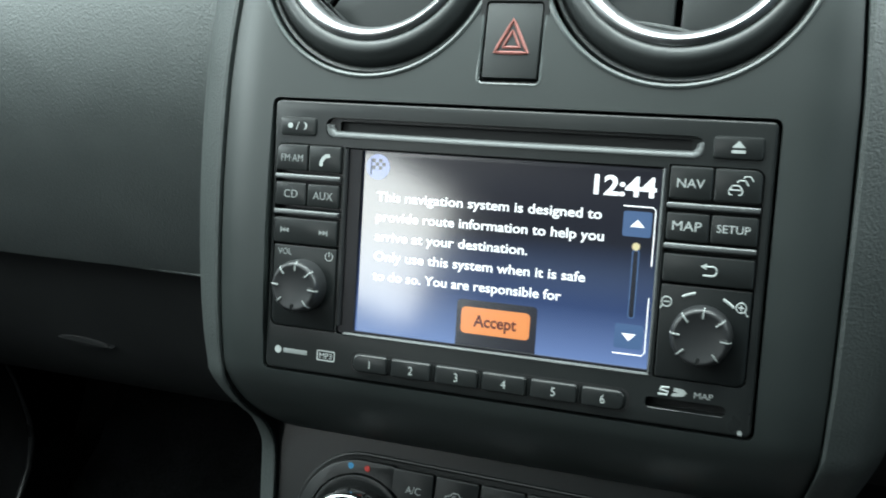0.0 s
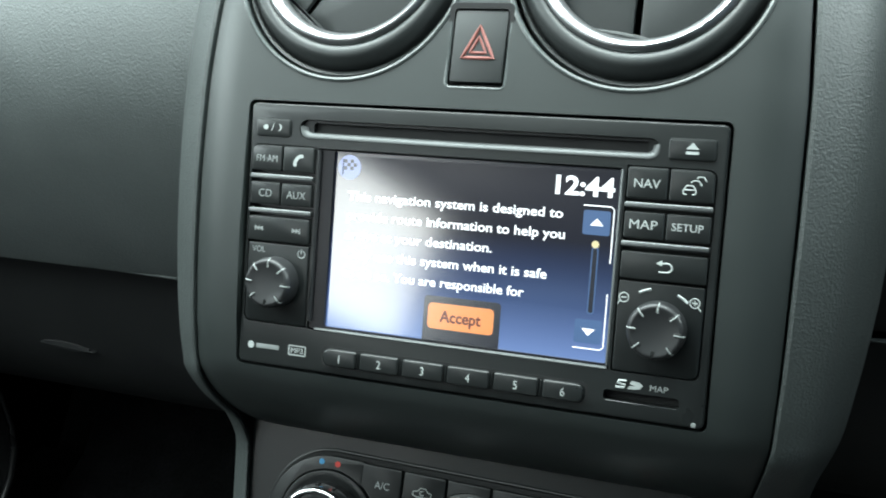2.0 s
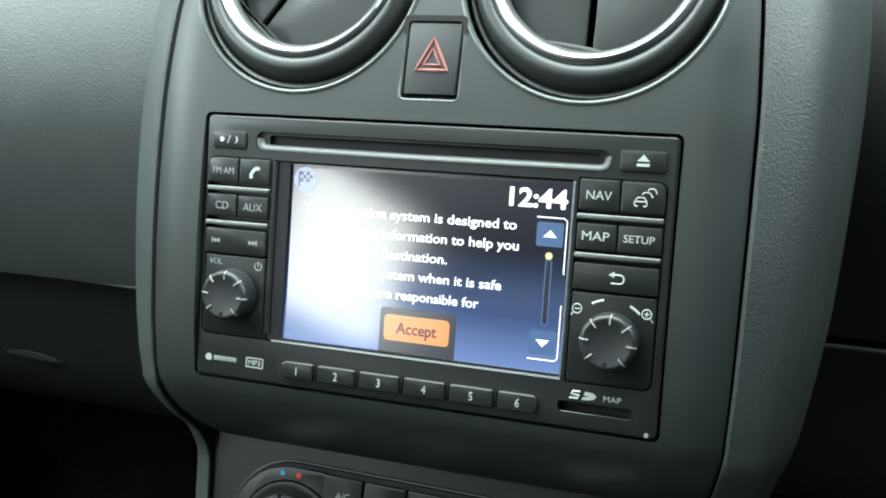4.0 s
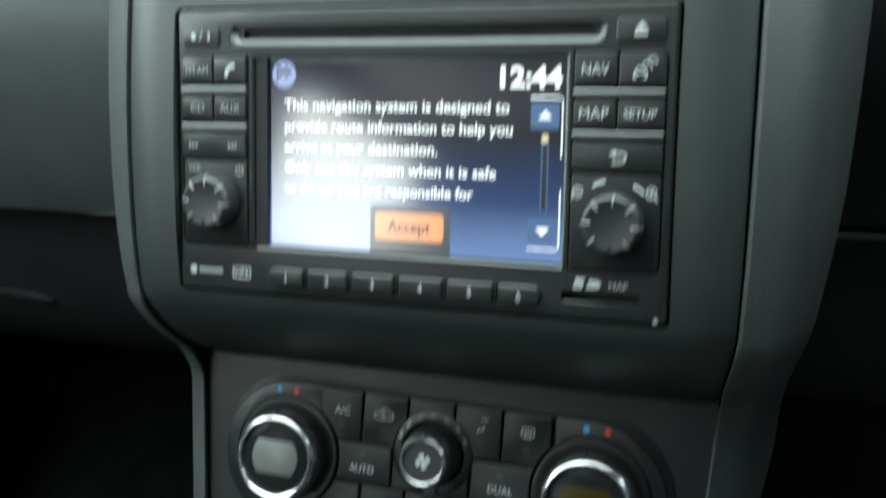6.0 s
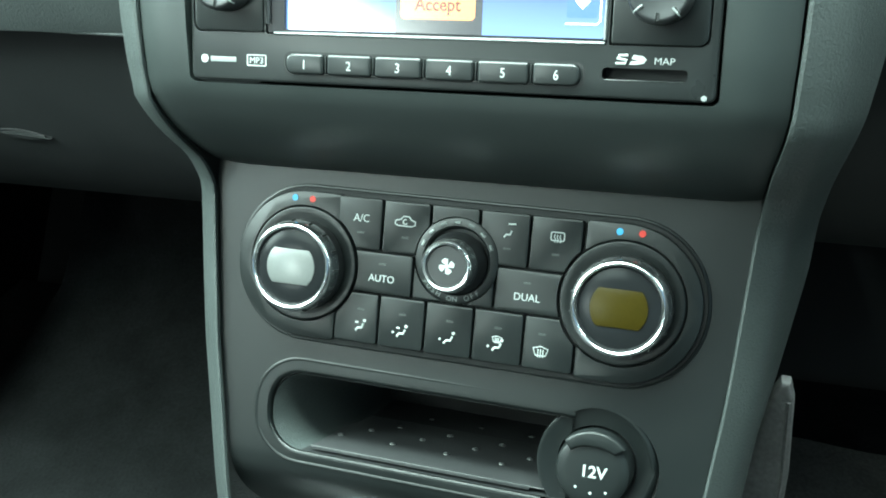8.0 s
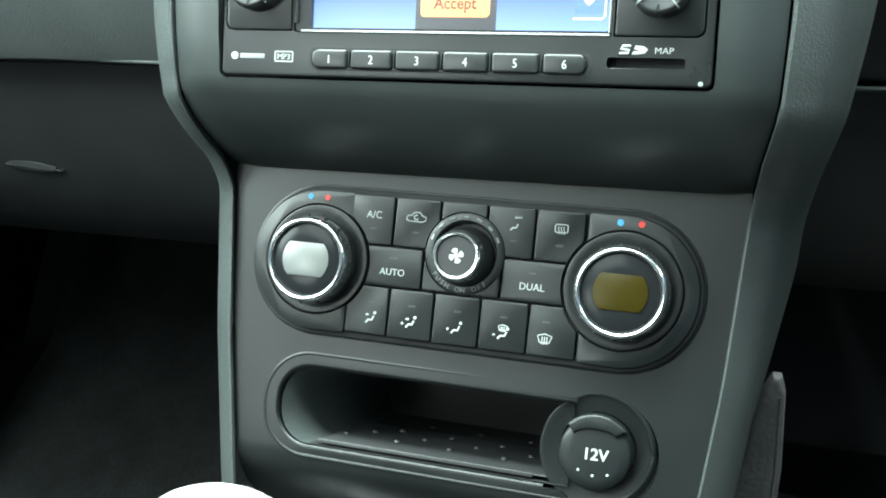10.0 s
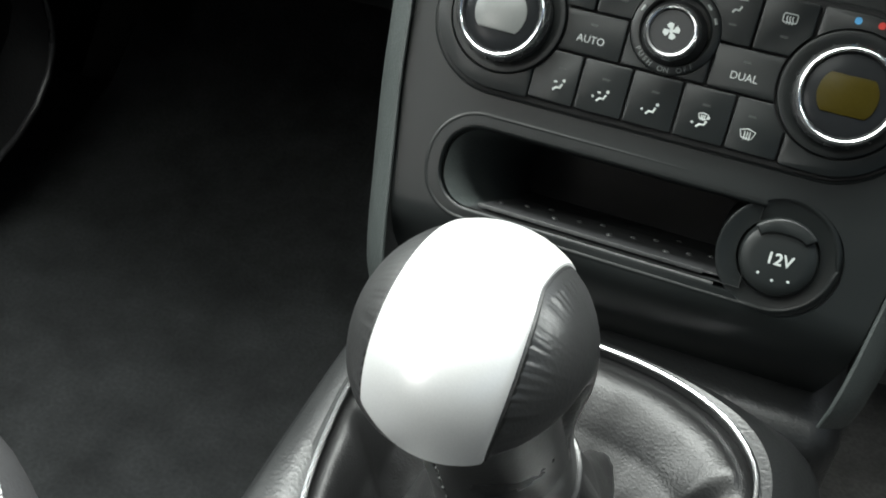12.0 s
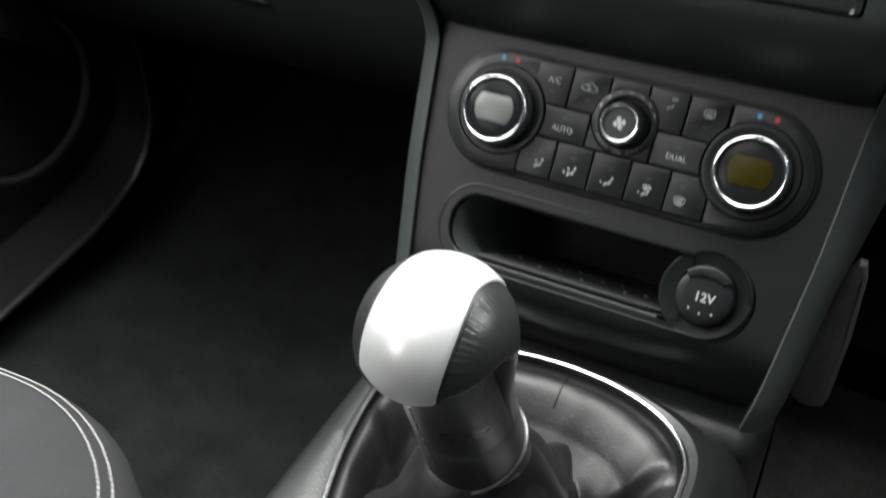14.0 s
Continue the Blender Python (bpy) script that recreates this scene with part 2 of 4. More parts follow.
def tube(path, r, closed=False, n=8, bm=None):
    """A round bar along points."""
    bm = bm or bmesh.new()
    P = [Vector(p) for p in path]
    rings, m = [], len(P)
    up = None
    for i in range(m):
        a = P[i - 1] if (i or closed) else P[i]
        b = P[(i + 1) % m] if (i < m - 1 or closed) else P[i]
        t = (b - a).normalized()
        if up is None:
            up = t.orthogonal().normalized()
        up = (up - t * up.dot(t)).normalized()
        side = t.cross(up)
        rr = r(i / max(m - 1, 1)) if callable(r) else r
        rings.append([bm.verts.new(P[i] + (up * math.cos(k * math.tau / n) + side * math.sin(k * math.tau / n)) * rr) for k in range(n)])
    for i in range(m if closed else m - 1):
        r0, r1 = rings[i], rings[(i + 1) % m]
        off = 0
        if closed and i == m - 1:
            off = min(range(n), key=lambda q: (r0[0].co - r1[q].co).length)
        for k in range(n):
            bm.faces.new((r0[k], r0[(k + 1) % n], r1[(k + 1 + off) % n], r1[(k + off) % n]))
    if not closed:
        bm.faces.new(rings[0][::-1])
        bm.faces.new(rings[-1])
    return bm


def lathe(profile, cx=0.0, cz=0.0, n=56, bm=None, ribs=0, rib=0.0):
    """Turned about a line along y through (cx, cz): profile of (radius, y)."""
    bm = bm or bmesh.new()
    rings = []
    for r, y in profile:
        if r < 1e-6:
            rings.append([bm.verts.new((cx, y, cz))])
            continue
        ring = []
        for k in range(n):
            q = r - (rib if ribs and (k * ribs * 2 // n) % 2 else 0)
            ring.append(bm.verts.new((cx + q * math.cos(k * math.tau / n), y, cz + q * math.sin(k * math.tau / n))))
        rings.append(ring)
    for r0, r1 in zip(rings, rings[1:]):
        for k in range(n):
            q = (k + 1) % n
            if len(r0) == 1 and len(r1) == 1:
                continue
            if len(r0) == 1:
                bm.faces.new((r0[0], r1[q], r1[k]))
            elif len(r1) == 1:
                bm.faces.new((r0[k], r0[q], r1[0]))
            else:
                bm.faces.new((r0[k], r0[q], r1[q], r1[k]))
    return bm


def sheet(rows, bm=None, closed=False):
    """A surface through rows of points."""
    bm = bm or bmesh.new()
    g = [[bm.verts.new(p) for p in row] for row in rows]
    m = len(g[0])
    for r0, r1 in zip(g, g[1:]):
        for k in range(m if closed else m - 1):
            bm.faces.new((r0[k], r0[(k + 1) % m], r1[(k + 1) % m], r1[k]))
    return bm


def block(x0, x1, y0, y1, z0, z1, bevel=0.0, bm=None):
    bm = bm or bmesh.new()
    got = bmesh.ops.create_cube(bm, size=1.0, matrix=Matrix.LocRotScale(((x0 + x1) / 2, (y0 + y1) / 2, (z0 + z1) / 2), None, (x1 - x0, y1 - y0, z1 - z0)))
    if bevel:
        edges = {e for v in got["verts"] for e in v.link_edges}
        bmesh.ops.bevel(bm, geom=list(edges), offset=bevel, segments=3, profile=0.5, affect="EDGES")
    return bm


def thick(bm, d):
    """Gives a sheet thickness d."""
    bmesh.ops.recalc_face_normals(bm, faces=bm.faces)
    bmesh.ops.solidify(bm, geom=bm.faces[:], thickness=d)
    return bm


def lettering(words, x, y, z, size, mat, parent, align="CENTER", wide=1.0, bold=0.0, name="lettering", label="", span=0.0):
    """Words that face -y; size is the height of the capitals, z the middle of the line."""
    cu = bpy.data.curves.new(name, "FONT")
    cu.body, cu.size, cu.align_x, cu.offset, cu.resolution_u = words, size / 0.69, align, bold, 3
    cu.extrude = 0.05
    tmp = bpy.data.objects.new(name, cu)
    scene.collection.objects.link(tmp)
    bpy.context.view_layer.update()
    me = bpy.data.meshes.new_from_object(tmp.evaluated_get(bpy.context.evaluated_depsgraph_get()))
    bpy.data.objects.remove(tmp)
    bm = bmesh.new()
    bm.from_mesh(me)
    bpy.data.meshes.remove(me)
    if span:
        wide = span / (max(v.co.x for v in bm.verts) - min(v.co.x for v in bm.verts))
    for v in bm.verts:
        v.co = (x + v.co.x * wide, y - v.co.z, z - size / 2 + v.co.y)
    return part(name, bm, mat, parent, label)


def cut(ob, cutters):
    """Cuts openings through a part with closed bmeshes in millimetres."""
    for bm in cutters:
        bmesh.ops.recalc_face_normals(bm, faces=bm.faces)
        bmesh.ops.scale(bm, vec=(0.001, 0.001, 0.001), verts=bm.verts)
        me = bpy.data.meshes.new("cutter")
        bm.to_mesh(me)
        bm.free()
        c = new("cutter", me)
        c.matrix_world = ob.parent.matrix_world if ob.parent else Matrix()
        mod = ob.modifiers.new("opening", "BOOLEAN")
        mod.operation, mod.object, mod.solver = "DIFFERENCE", c, "EXACT"
        bpy.context.view_layer.update()
        done = bpy.data.meshes.new_from_object(ob.evaluated_get(bpy.context.evaluated_depsgraph_get()))
        ob.modifiers.clear()
        old, ob.data = ob.data, done
        bpy.data.meshes.remove(old)
        bpy.data.objects.remove(c)
    for p in ob.data.polygons:
        p.use_smooth = p.loop_total < 7 or abs(p.normal.y) < 0.9995
    ob.data.set_sharp_from_angle(angle=radians(30))


def lerp(table, z):
    """Reads y at z from a table of (z, y), rising in z."""
    for (a, u), (b, v) in zip(table, table[1:]):
        if z <= b:
            return u + (v - u) * (z - a) / (b - a)
    return table[-1][1]

# ---- the car's shell ----


def shell():
    floor = part("floor", block(-700, 700, -2300, 420, -560, -520), CARPET, None)
    floor.matrix_world = CAR
    tagged(floor, "charcoal carpet on the car's floor", "floor", kind="structure")
    roof = part("ceiling", block(-740, 740, -2320, -180, 660, 700), HEADLINER, None)
    roof.matrix_world = CAR
    tagged(roof, "pale cloth headliner under the roof", "ceiling", kind="structure")
    front = part("wall_front", sheet([[(x, 420, -560), (x, 640, -300), (x, 640, 200), (x, 560, 215)] for x in (-720, 720)]), LOWER, None)
    front.matrix_world = CAR
    tagged(front, "dark bulkhead under the windscreen", "bulkhead", kind="structure")
    rear = part("wall_rear", block(-740, 740, -2340, -2300, -560, 560), DOORTRIM, None)
    rear.matrix_world = CAR
    tagged(rear, "dark trim at the back of the cabin", "wall", kind="structure")
    for side, name in ((-1, "wall_left"), (1, "wall_right")):
        bm = block(*sorted((side * 700, side * 740)), -2320, 640, -560, 210)
        for y0, y1 in ((-700, -620), (-1760, -1650), (-2320, -2240)):
            block(*sorted((side * 705, side * 740)), y0, y1, 210, 600, bm=bm)
        block(*sorted((side * 700, side * 740)), -2320, -100, 600, 700, bm=bm)
        w = part(name, bm, DOORTRIM, None)
        w.matrix_world = CAR
        tagged(w, "dark door side with window openings and pillars", "wall", kind="structure")


shell()


def door_trim():
    t = thing("door_card", "dark passenger door trim with a curved pocket lip", "door trim", CAR)
    path = [(-565, -300, -525), (-562, -120, -500), (-560, 36, -475), (-560, 110, -463), (-560, 160, -455), (-560, 200, -443), (-560, 230, -427), (-560, 250, -408), (-560, 263, -386), (-560, 268, -364), (-560, 266, -320), (-560, 258, -280)]
    part("pocket_lip", tube(path, lambda u: 3.2 - 2.4 * max(0.0, u - 0.72) / 0.28, n=10), LIPTRIM, t)
    rows = []
    for (x, y, z) in path:
        rows.append([(x - 2, y, z), (x - 40, y + 5, z + 30), (x - 60, y, 0), (x - 130, y, 0)])
    part("pocket", thick(sheet(rows), 3), DOORTRIM, t)
    part("speaker_rim", tube([(-582, 130 + 84 * math.cos(a * math.tau / 36), -300 + 76 * math.sin(a * math.tau / 36)) for a in range(36)], 4, True), LIPTRIM, t)


door_trim()


def foot_board():
    bm = sheet([[(x, 200, -526), (x, 300, -517), (x, 380, -490), (x, 440, -440), (x, 520, -350), (x, 600, -220)] for x in (-600, -110)])
    toe = part("toe_board", thick(bm, 6), CARPET, None)
    toe.matrix_world = CAR
    tagged(toe, "charcoal carpet rising towards the bulkhead", "carpet", kind="structure")


foot_board()

# ---- dashboard ----


def dashboard():
    t = thing("dashboard", "dark grained soft dashboard with a horizontal seam", "dashboard", CAR)
    prof = [(118, -84), (100, -80), (92, -76.5), (89, -70), (83, -46), (76, -14), (73, 16), (76, 44), (87, 76), (108, 106), (144, 134), (190, 160), (244, 194), (400, 222), (590, 228)]
    # the driver's pad takes the darker plastic to stand in for shade there
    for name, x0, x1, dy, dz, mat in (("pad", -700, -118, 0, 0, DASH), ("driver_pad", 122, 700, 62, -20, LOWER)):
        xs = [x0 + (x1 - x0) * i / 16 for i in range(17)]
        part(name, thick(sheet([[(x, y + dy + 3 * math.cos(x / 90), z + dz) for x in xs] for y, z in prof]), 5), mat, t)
    part("centre_top", thick(sheet([[(x, y, z) for x in (-118, -40, 40, 122)] for y, z in [(95, 150), (150, 180), (240, 200), (400, 222), (590, 228)]]), 5), DASH, t)
    low = [(116, -88), (117, -110), (119, -130), (124, -155), (133, -178), (147, -200), (168, -222), (200, -243), (250, -262), (420, -275), (600, -275)]
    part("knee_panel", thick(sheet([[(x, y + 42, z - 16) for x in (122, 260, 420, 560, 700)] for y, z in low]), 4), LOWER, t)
    part("seam", tube([(124, 152, -101), (400, 152, -99), (690, 152, -97)], 1.2), DASH, t)
    part("seam", tube([(-690, 90, -74), (-400, 90.5, -75), (-280, 91, -75.5), (-195, 91, -77.5), (-122, 91, -79)], 1.2), DASH, t)
    g = thing("glove_box", "closed black glove box below the dashboard pad", "glove box", CAR)
    lid = part("lid", thick(sheet([[(x, y, z) for x in (-640, -500, -380, -260, -128)] for y, z in low]), 4), LOWER, g)
    pull = [(-340 + 42 * k / 12, -155.2 - 2.6 * k / 12 + 3.0 * math.sin(math.pi * k / 12) ** 0.8) for k in range(13)] + [(-340 + 42 * k / 12, -155.2 - 2.6 * k / 12 - 2.6 * math.sin(math.pi * k / 12) ** 0.8) for k in range(11, 0, -1)]
    handle = part("handle", slab(pull, 122.0, 132, 1.0), LOWER, lid, "moulded black pull with a highlit edge")
    # a lighter, glossier strip draws the highlight along the pull
    part("handle_lip", tube([(x, 122.6, z + 0.3) for x, z in pull[1:12]], 0.8), LIPTRIM, handle)


dashboard()

# ---- centre stack ----
DEPTH = [(-88, 56), (-86, 46), (-83, 37), (-79, 29), (-74.5, 21.5), (-70, 15.5), (-65.5, 10.8), (-61, 7.2), (-56, 4.4), (-50, 2.7), (-40, 1.6), (-30, 0.9), (-15, 0.25), (0, 0), (15, 0.25), (30, 0.9), (42, 1.7), (52, 2.6), (62, 3.6), (74, 5), (86, 6.8), (100, 10), (120, 16), (150, 28), (185, 47)]
EDGE = [(-260, 14), (-240, 18.5), (-95, 37.3), (-90, 35), (-84, 31), (-80, 26), (-75, 18), (-70, 12), (-65, 7), (-60, 3), (-55, 0)]
HALF = [(-84, 104), (-74, 105.5), (-62, 108.3), (-55, 109.5), (-30, 110.5), (20, 111), (60, 111), (90, 109.5), (120, 107), (185, 103)]


def surface(x, z):
    """The depth of the trim panel's face at x, z."""
    over = max(0.0, abs(x) - (lerp(HALF, z) - 14))
    y = lerp(DEPTH, z) + over * over * 0.022
    if z < -55:
        k = max(0.0, abs(x) - (lerp(HALF, z) - 34)) / 34
        y += max(0.0, lerp(EDGE, z) + 4.3 - y) * k * k
    return y - 3.2


def centre_stack():
    t = thing("centre_stack", "satin grey centre stack trim with grained side rails", "console trim")
    zs = [-88, -86, -83, -79, -74.5, -70, -65.5, -61, -58, -56, -53, -50, -35, -20, 0, 20, 35, 50, 58, 66, 74, 82, 90, 98, 106, 116, 128, 140, 155, 170, 185]
    us = [i / 22 for i in range(-22, 23)]
    front = [[(u * lerp(HALF, z), surface(u * lerp(HALF, z), z), z) for u in us] for z in zs]
    back = [[(x, y + 5, z) for x, y, z in row] for row in front]
    bm = bmesh.new()
    f = [[bm.verts.new(p) for p in r] for r in front]
    b = [[bm.verts.new(p) for p in r] for r in back]
    for i in range(len(zs) - 1):
        for k in range(len(us) - 1):
            bm.faces.new((f[i][k], f[i][k + 1], f[i + 1][k + 1], f[i + 1][k]))
            bm.faces.new((b[i][k], b[i + 1][k], b[i + 1][k + 1], b[i][k + 1]))
        bm.faces.new((f[i][0], f[i + 1][0], b[i + 1][0], b[i][0]))
        bm.faces.new((f[i][-1], b[i][-1], b[i + 1][-1], f[i + 1][-1]))
    for k in range(len(us) - 1):
        bm.faces.new((f[0][k], b[0][k], b[0][k + 1], f[0][k + 1]))
        bm.faces.new((f[-1][k], f[-1][k + 1], b[-1][k + 1], b[-1][k]))
    shield = part("trim_panel", bm, TRIM, t)
    cutters = [slab(rrect(-89.6, 89.6, -51.2, 51.2, 2.6), -30, 40, 0)]
    cutters += [slab(circle(s * 54, 106.5, 46.5, 72), -30, 120, 0) for s in (-1, 1)]
    cutters += [slab([(-11, 59), (11, 59), (11.2, 88), (-11.2, 88)], -30, 60, 0)]
    cut(shield, cutters)
    for s in (-1, 1):
        ring = [(x, surface(x, z) + 0.3, z) for x, z in circle(s * 54, 106.5, 46.6, 96)]
        part("vent_edge", tube(ring, 1.0, True), TRIMEDGE, t)
    ring = [(x, surface(x, z) + 0.5, z) for x, z in rrect(-11.2, 11.2, 58.6, 88.2, 2, 3)]
    part("switch_edge", tube(ring, 0.7, True, 8), TRIMEDGE, t)
    part("backing", slab(rrect(-100, 100, -70, 170, 4), 68, 72, 0), GAP, t)
    # rails beside the trim: a slanted grained face that turns back
    sect = [(1.2, 3.0), (1.6, 0.8), (3.0, 0.6), (8, 3.6), (14, 7.8), (20, 13), (24, 21), (29, 34), (35, 50), (39, 75), (41, 110)]
    size = [(-250, 0.52), (-100, 0.56), (-60, 0.62), (-10, 0.8), (97, 1.0), (190, 1.08)]
    out = [(-260, 81), (-240, 85.5), (-217, 90), (-154, 98), (-95, 102.5)] + HALF
    zs = [185 - 12 * i for i in range(20)] + [-46, -54, -58, -62, -66, -70, -74, -77, -80, -83, -86, -90, -94, -98] + [-104 - 9 * i for i in range(15)] + [-236, -239]
    for s in (-1, 1):
        rows = []
        for z in zs:
            k, h = lerp(size, z), lerp(out, z)
            y = surface(h, z) if z > -55 else lerp(EDGE, z) + 3.3 * max(0, min(1, (z + 95) / 40))
            e = max(0.0, -230 - z)
            low = max(0.0, min(1.0, (-115 - z) / 50))       # lower down the rail is only a shallow lip
            rows.append([(s * (h + (dx + (min(dx, 25 + dx / 40) - dx) * low) * k), y - 1.5 + (dy + (min(dy, 22 + dy / 16) - dy) * low) * max(k, 0.58) + e * 0.4, z) for dx, dy in sect])
        part("side_rail", thick(sheet(rows), 2.5), RAIL, t)
    # lower panel, with a hollow foot that turns back to the floor console
    rows = []
    for z in [-70, -84, -92, -100, -120, -140, -152, -160, -178, -190, -198, -204, -210, -216, -222, -228, -234, -240, -246, -252]:
        h = lerp([(-260, 82), (-240, 86), (-217, 90.5), (-154, 98.5), (-90, 104), (-60, 104)], z)
        y = 36.7 + 0.13 * (max(z, -204) + 100) + (max(0.0, -200 - z) ** 2) * 0.02
        rows.append([(h * u / 10, y + 2.2, z) for u in range(-10, 11)])
    low = part("lower_panel", thick(sheet(rows), 2), PANEL, t)
    cut(low, [slab([(x, z - 0.0157 * x) for x, z in o], 0, 60, 0) for o in (POCKET, circle(57.5, -182.5, 21.5, 48))])
    return t


POCKET = rrect(-76.5, 50, -199, -164, (16, 2, 2, 16), 8)
centre_stack()

# ---- round air vents and hazard switch ----


def air_vent(s):
    t = thing("air_vent", "round black air vent with a chrome ring and closed flaps", "air vent", group="round centre vents")
    cx, cz, y0 = s * 54.6, 111.5, 17.5

    def set_back(bm):
        """Leans the vent with the panel; the throat lies higher than the opening."""
        for v in bm.verts:
            k = max(0.0, min(1.0, (math.hypot(v.co.x - cx, v.co.z - cz) - 37.5) / 9.0))
            v.co.z -= 5.0 * k
            v.co.y += (v.co.z - cz) * 0.16
        return bm

    part("housing", set_back(lathe([(46.6, 60), (46.6, 20), (46.3, 15), (45.9, 12.2), (45.3, 11.2), (44.6, 11.6), (44.2, 13.4), (43.8, 11.9), (43.0, 9.6), (42.0, 7.7), (41.0, 6.6), (40.0, 6.2), (39.0, 6.6), (38.0, 8.0), (37.4, 12), (37.2, 60)], cx, cz, 96)), VENT, t)
    part("chrome_ring", set_back(lathe([(38.4, 9.0), (38.2, 7.2), (37.4, 6.2), (36.4, 6.0), (35.2, 6.8), (34.2, 8.6), (33.6, 11.5), (34.6, 14), (38.4, 12), (38.4, 9.0)], cx, cz, 112)), VENTRING, t)
    edge = [(-2, -36), (-2, -10), (2, -3), (12, 0), (17, 4), (19, 14), (19, 32)] if s > 0 else [(-25, -28), (-15, -14), (-12, -9), (-3, -12), (2, -9), (9, 3), (21, 17), (29, 23)]
    for k, (sgn, dy) in enumerate(((-1, 0.0), (1, 1.2))):
        pts = []
        for x, z in edge:
            pts.append((cx + x + sgn * 1.1, cz + z))
        a0 = math.degrees(math.atan2(edge[-1][1], edge[-1][0]))
        a1 = math.degrees(math.atan2(edge[0][1], edge[0][0]))
        if sgn < 0:
            a1 += 360 if a1 < a0 else 0
        else:
            a1 -= 360 if a1 > a0 else 0
        pts += [(cx + 35 * math.cos(radians(a0 + (a1 - a0) * i / 20)), cz + 35 * math.sin(radians(a0 + (a1 - a0) * i / 20))) for i in range(1, 20)]
        part("flap", set_back(slab(pts, y0 + 3 + dy, y0 + 5 + dy, 0.9)), FLAP, t)
    ang = -100 if s > 0 else -130
    c = [(cx + 35.6 * math.cos(radians(ang + a)) * (1 - 0.012 * max(0, 1 - abs(a) / 26)), cz + 35.6 * math.sin(radians(ang + a)) * (1 - 0.13 * max(0, 1 - (a / 26) ** 2))) for a in (-26, -18, -9, 0, 9, 18, 26)]
    d = [(cx + 36.2 * math.cos(radians(ang + a)), cz + 36.2 * math.sin(radians(ang + a))) for a in (26, 18, 9, 0, -9, -18, -26)]
    part("tab", set_back(slab(c + d, y0 - 2, y0 + 2, 0.5)), FLAP, t)
    part("bowl", set_back(lathe([(36, y0 + 8), (36, y0 + 30), (0, y0 + 34)], cx, cz, 40)), GAP, t)


for side in (-1, 1):
    air_vent(side)


def hazard_switch():
    t = thing("hazard_switch", "black hazard switch with a red warning triangle", "switch")
    part("well", band(rrect(-12, 12, 57.5, 89, 2), rrect(-10.2, 10.2, 60.2, 87, 1.6), 3, 24), GAP, t)
    bm = slab([(-9.7, 60.8), (9.7, 60.8), (9.9, 86.6), (-9.9, 86.6)], 0, 18, 0.8)
    for v in bm.verts:
        v.co.y += (v.co.z - 60) * 0.13
    key = part("button", bm, FLAP, t)
    for r, w in ((7.6, 0.62), (3.9, 0.5)):
        pts = [(r * math.cos(radians(a)) * 0.9, 0.9 + 0.13 * (73 - 60 + r * math.sin(radians(a))) - 1.0, 73.2 + r * math.sin(radians(a))) for a in (90, 210, 330)]
        path = []
        for i in range(3):
            a, b = Vector(pts[i]), Vector(pts[(i + 1) % 3])
            path += [a.lerp(b, k / 6) for k in range(6)]
        part("triangle", tube(path, w, True, 6), DIMRED, key)


hazard_switch()

# ---- radio and navigation unit ----


def marks(name, strokes, mat, parent, y, w=0.35, closed=False):
    """A printed symbol drawn with strokes of (x, z) points."""
    bm = bmesh.new()
    for s in strokes:
        tube([(x, y, z) for x, z in s], w, closed, 6, bm)
    return part(name, bm, mat, parent)


def arc(cx, cz, r, a0, a1, n=10):
    return [(cx + r * math.cos(radians(a0 + (a1 - a0) * i / n)), cz + r * math.sin(radians(a0 + (a1 - a0) * i / n))) for i in range(n + 1)]


def radio_knob(t, cx, cz, r, h):
    """A turned knob with a flat face, a thin raised edge and slots round its rim."""
    k = part("knob", lathe([(r + 1.5, 1.5), (r + 1.4, -h + 3.0), (r + 1.1, -h + 1.2), (r + 0.6, -h + 0.3), (r + 0.1, -h), (r - 0.5, -h - 0.05), (r - 1.0, -h + 0.15), (0, -h + 0.1)], cx, cz, 96, ribs=48, rib=0.05), KNOBSIDE, t)
    for a in range(0, 360, 45):
        u, v = math.cos(radians(a - 4)), math.sin(radians(a - 4))
        part("notch", tube([(cx + (r + 1.2) * u, -h + 1.6, cz + (r + 1.2) * v), (cx + (r + 0.3) * u, -h + 0.15, cz + (r + 0.3) * v), (cx + (r - 0.3) * u, -h - 0.05, cz + (r - 0.3) * v), (cx + (r - 2.1) * u, -h + 0.1, cz + (r - 2.1) * v)], 0.32, n=6), SOFTPRINT if a != 270 else BUTTON, k)
        w = Vector((-v, 0, u)) * 0.62
        part("slot", tube([Vector((cx + (r + 0.2) * u, -h + 0.05, cz + (r + 0.2) * v)) + w, Vector((cx + (r - 2.0) * u, -h + 0.12, cz + (r - 2.0) * v)) + w], 0.28, n=6), GAP, k)
    part("collar", lathe([(r + 3.2, 0.4), (r + 3.0, -0.2), (r + 1.8, -0.3), (r + 1.4, 1.0)], cx, cz, 60), GAP, t)


def key(t, x0, x1, z0, z1, r=0.8, y=-1.6, mat=None):
    return part("button", slab(rrect(x0 + 0.18, x1 - 0.18, z0 + 0.18, z1 - 0.18, r), y, 2.5, 0.55), mat or FACEPLATE, t)


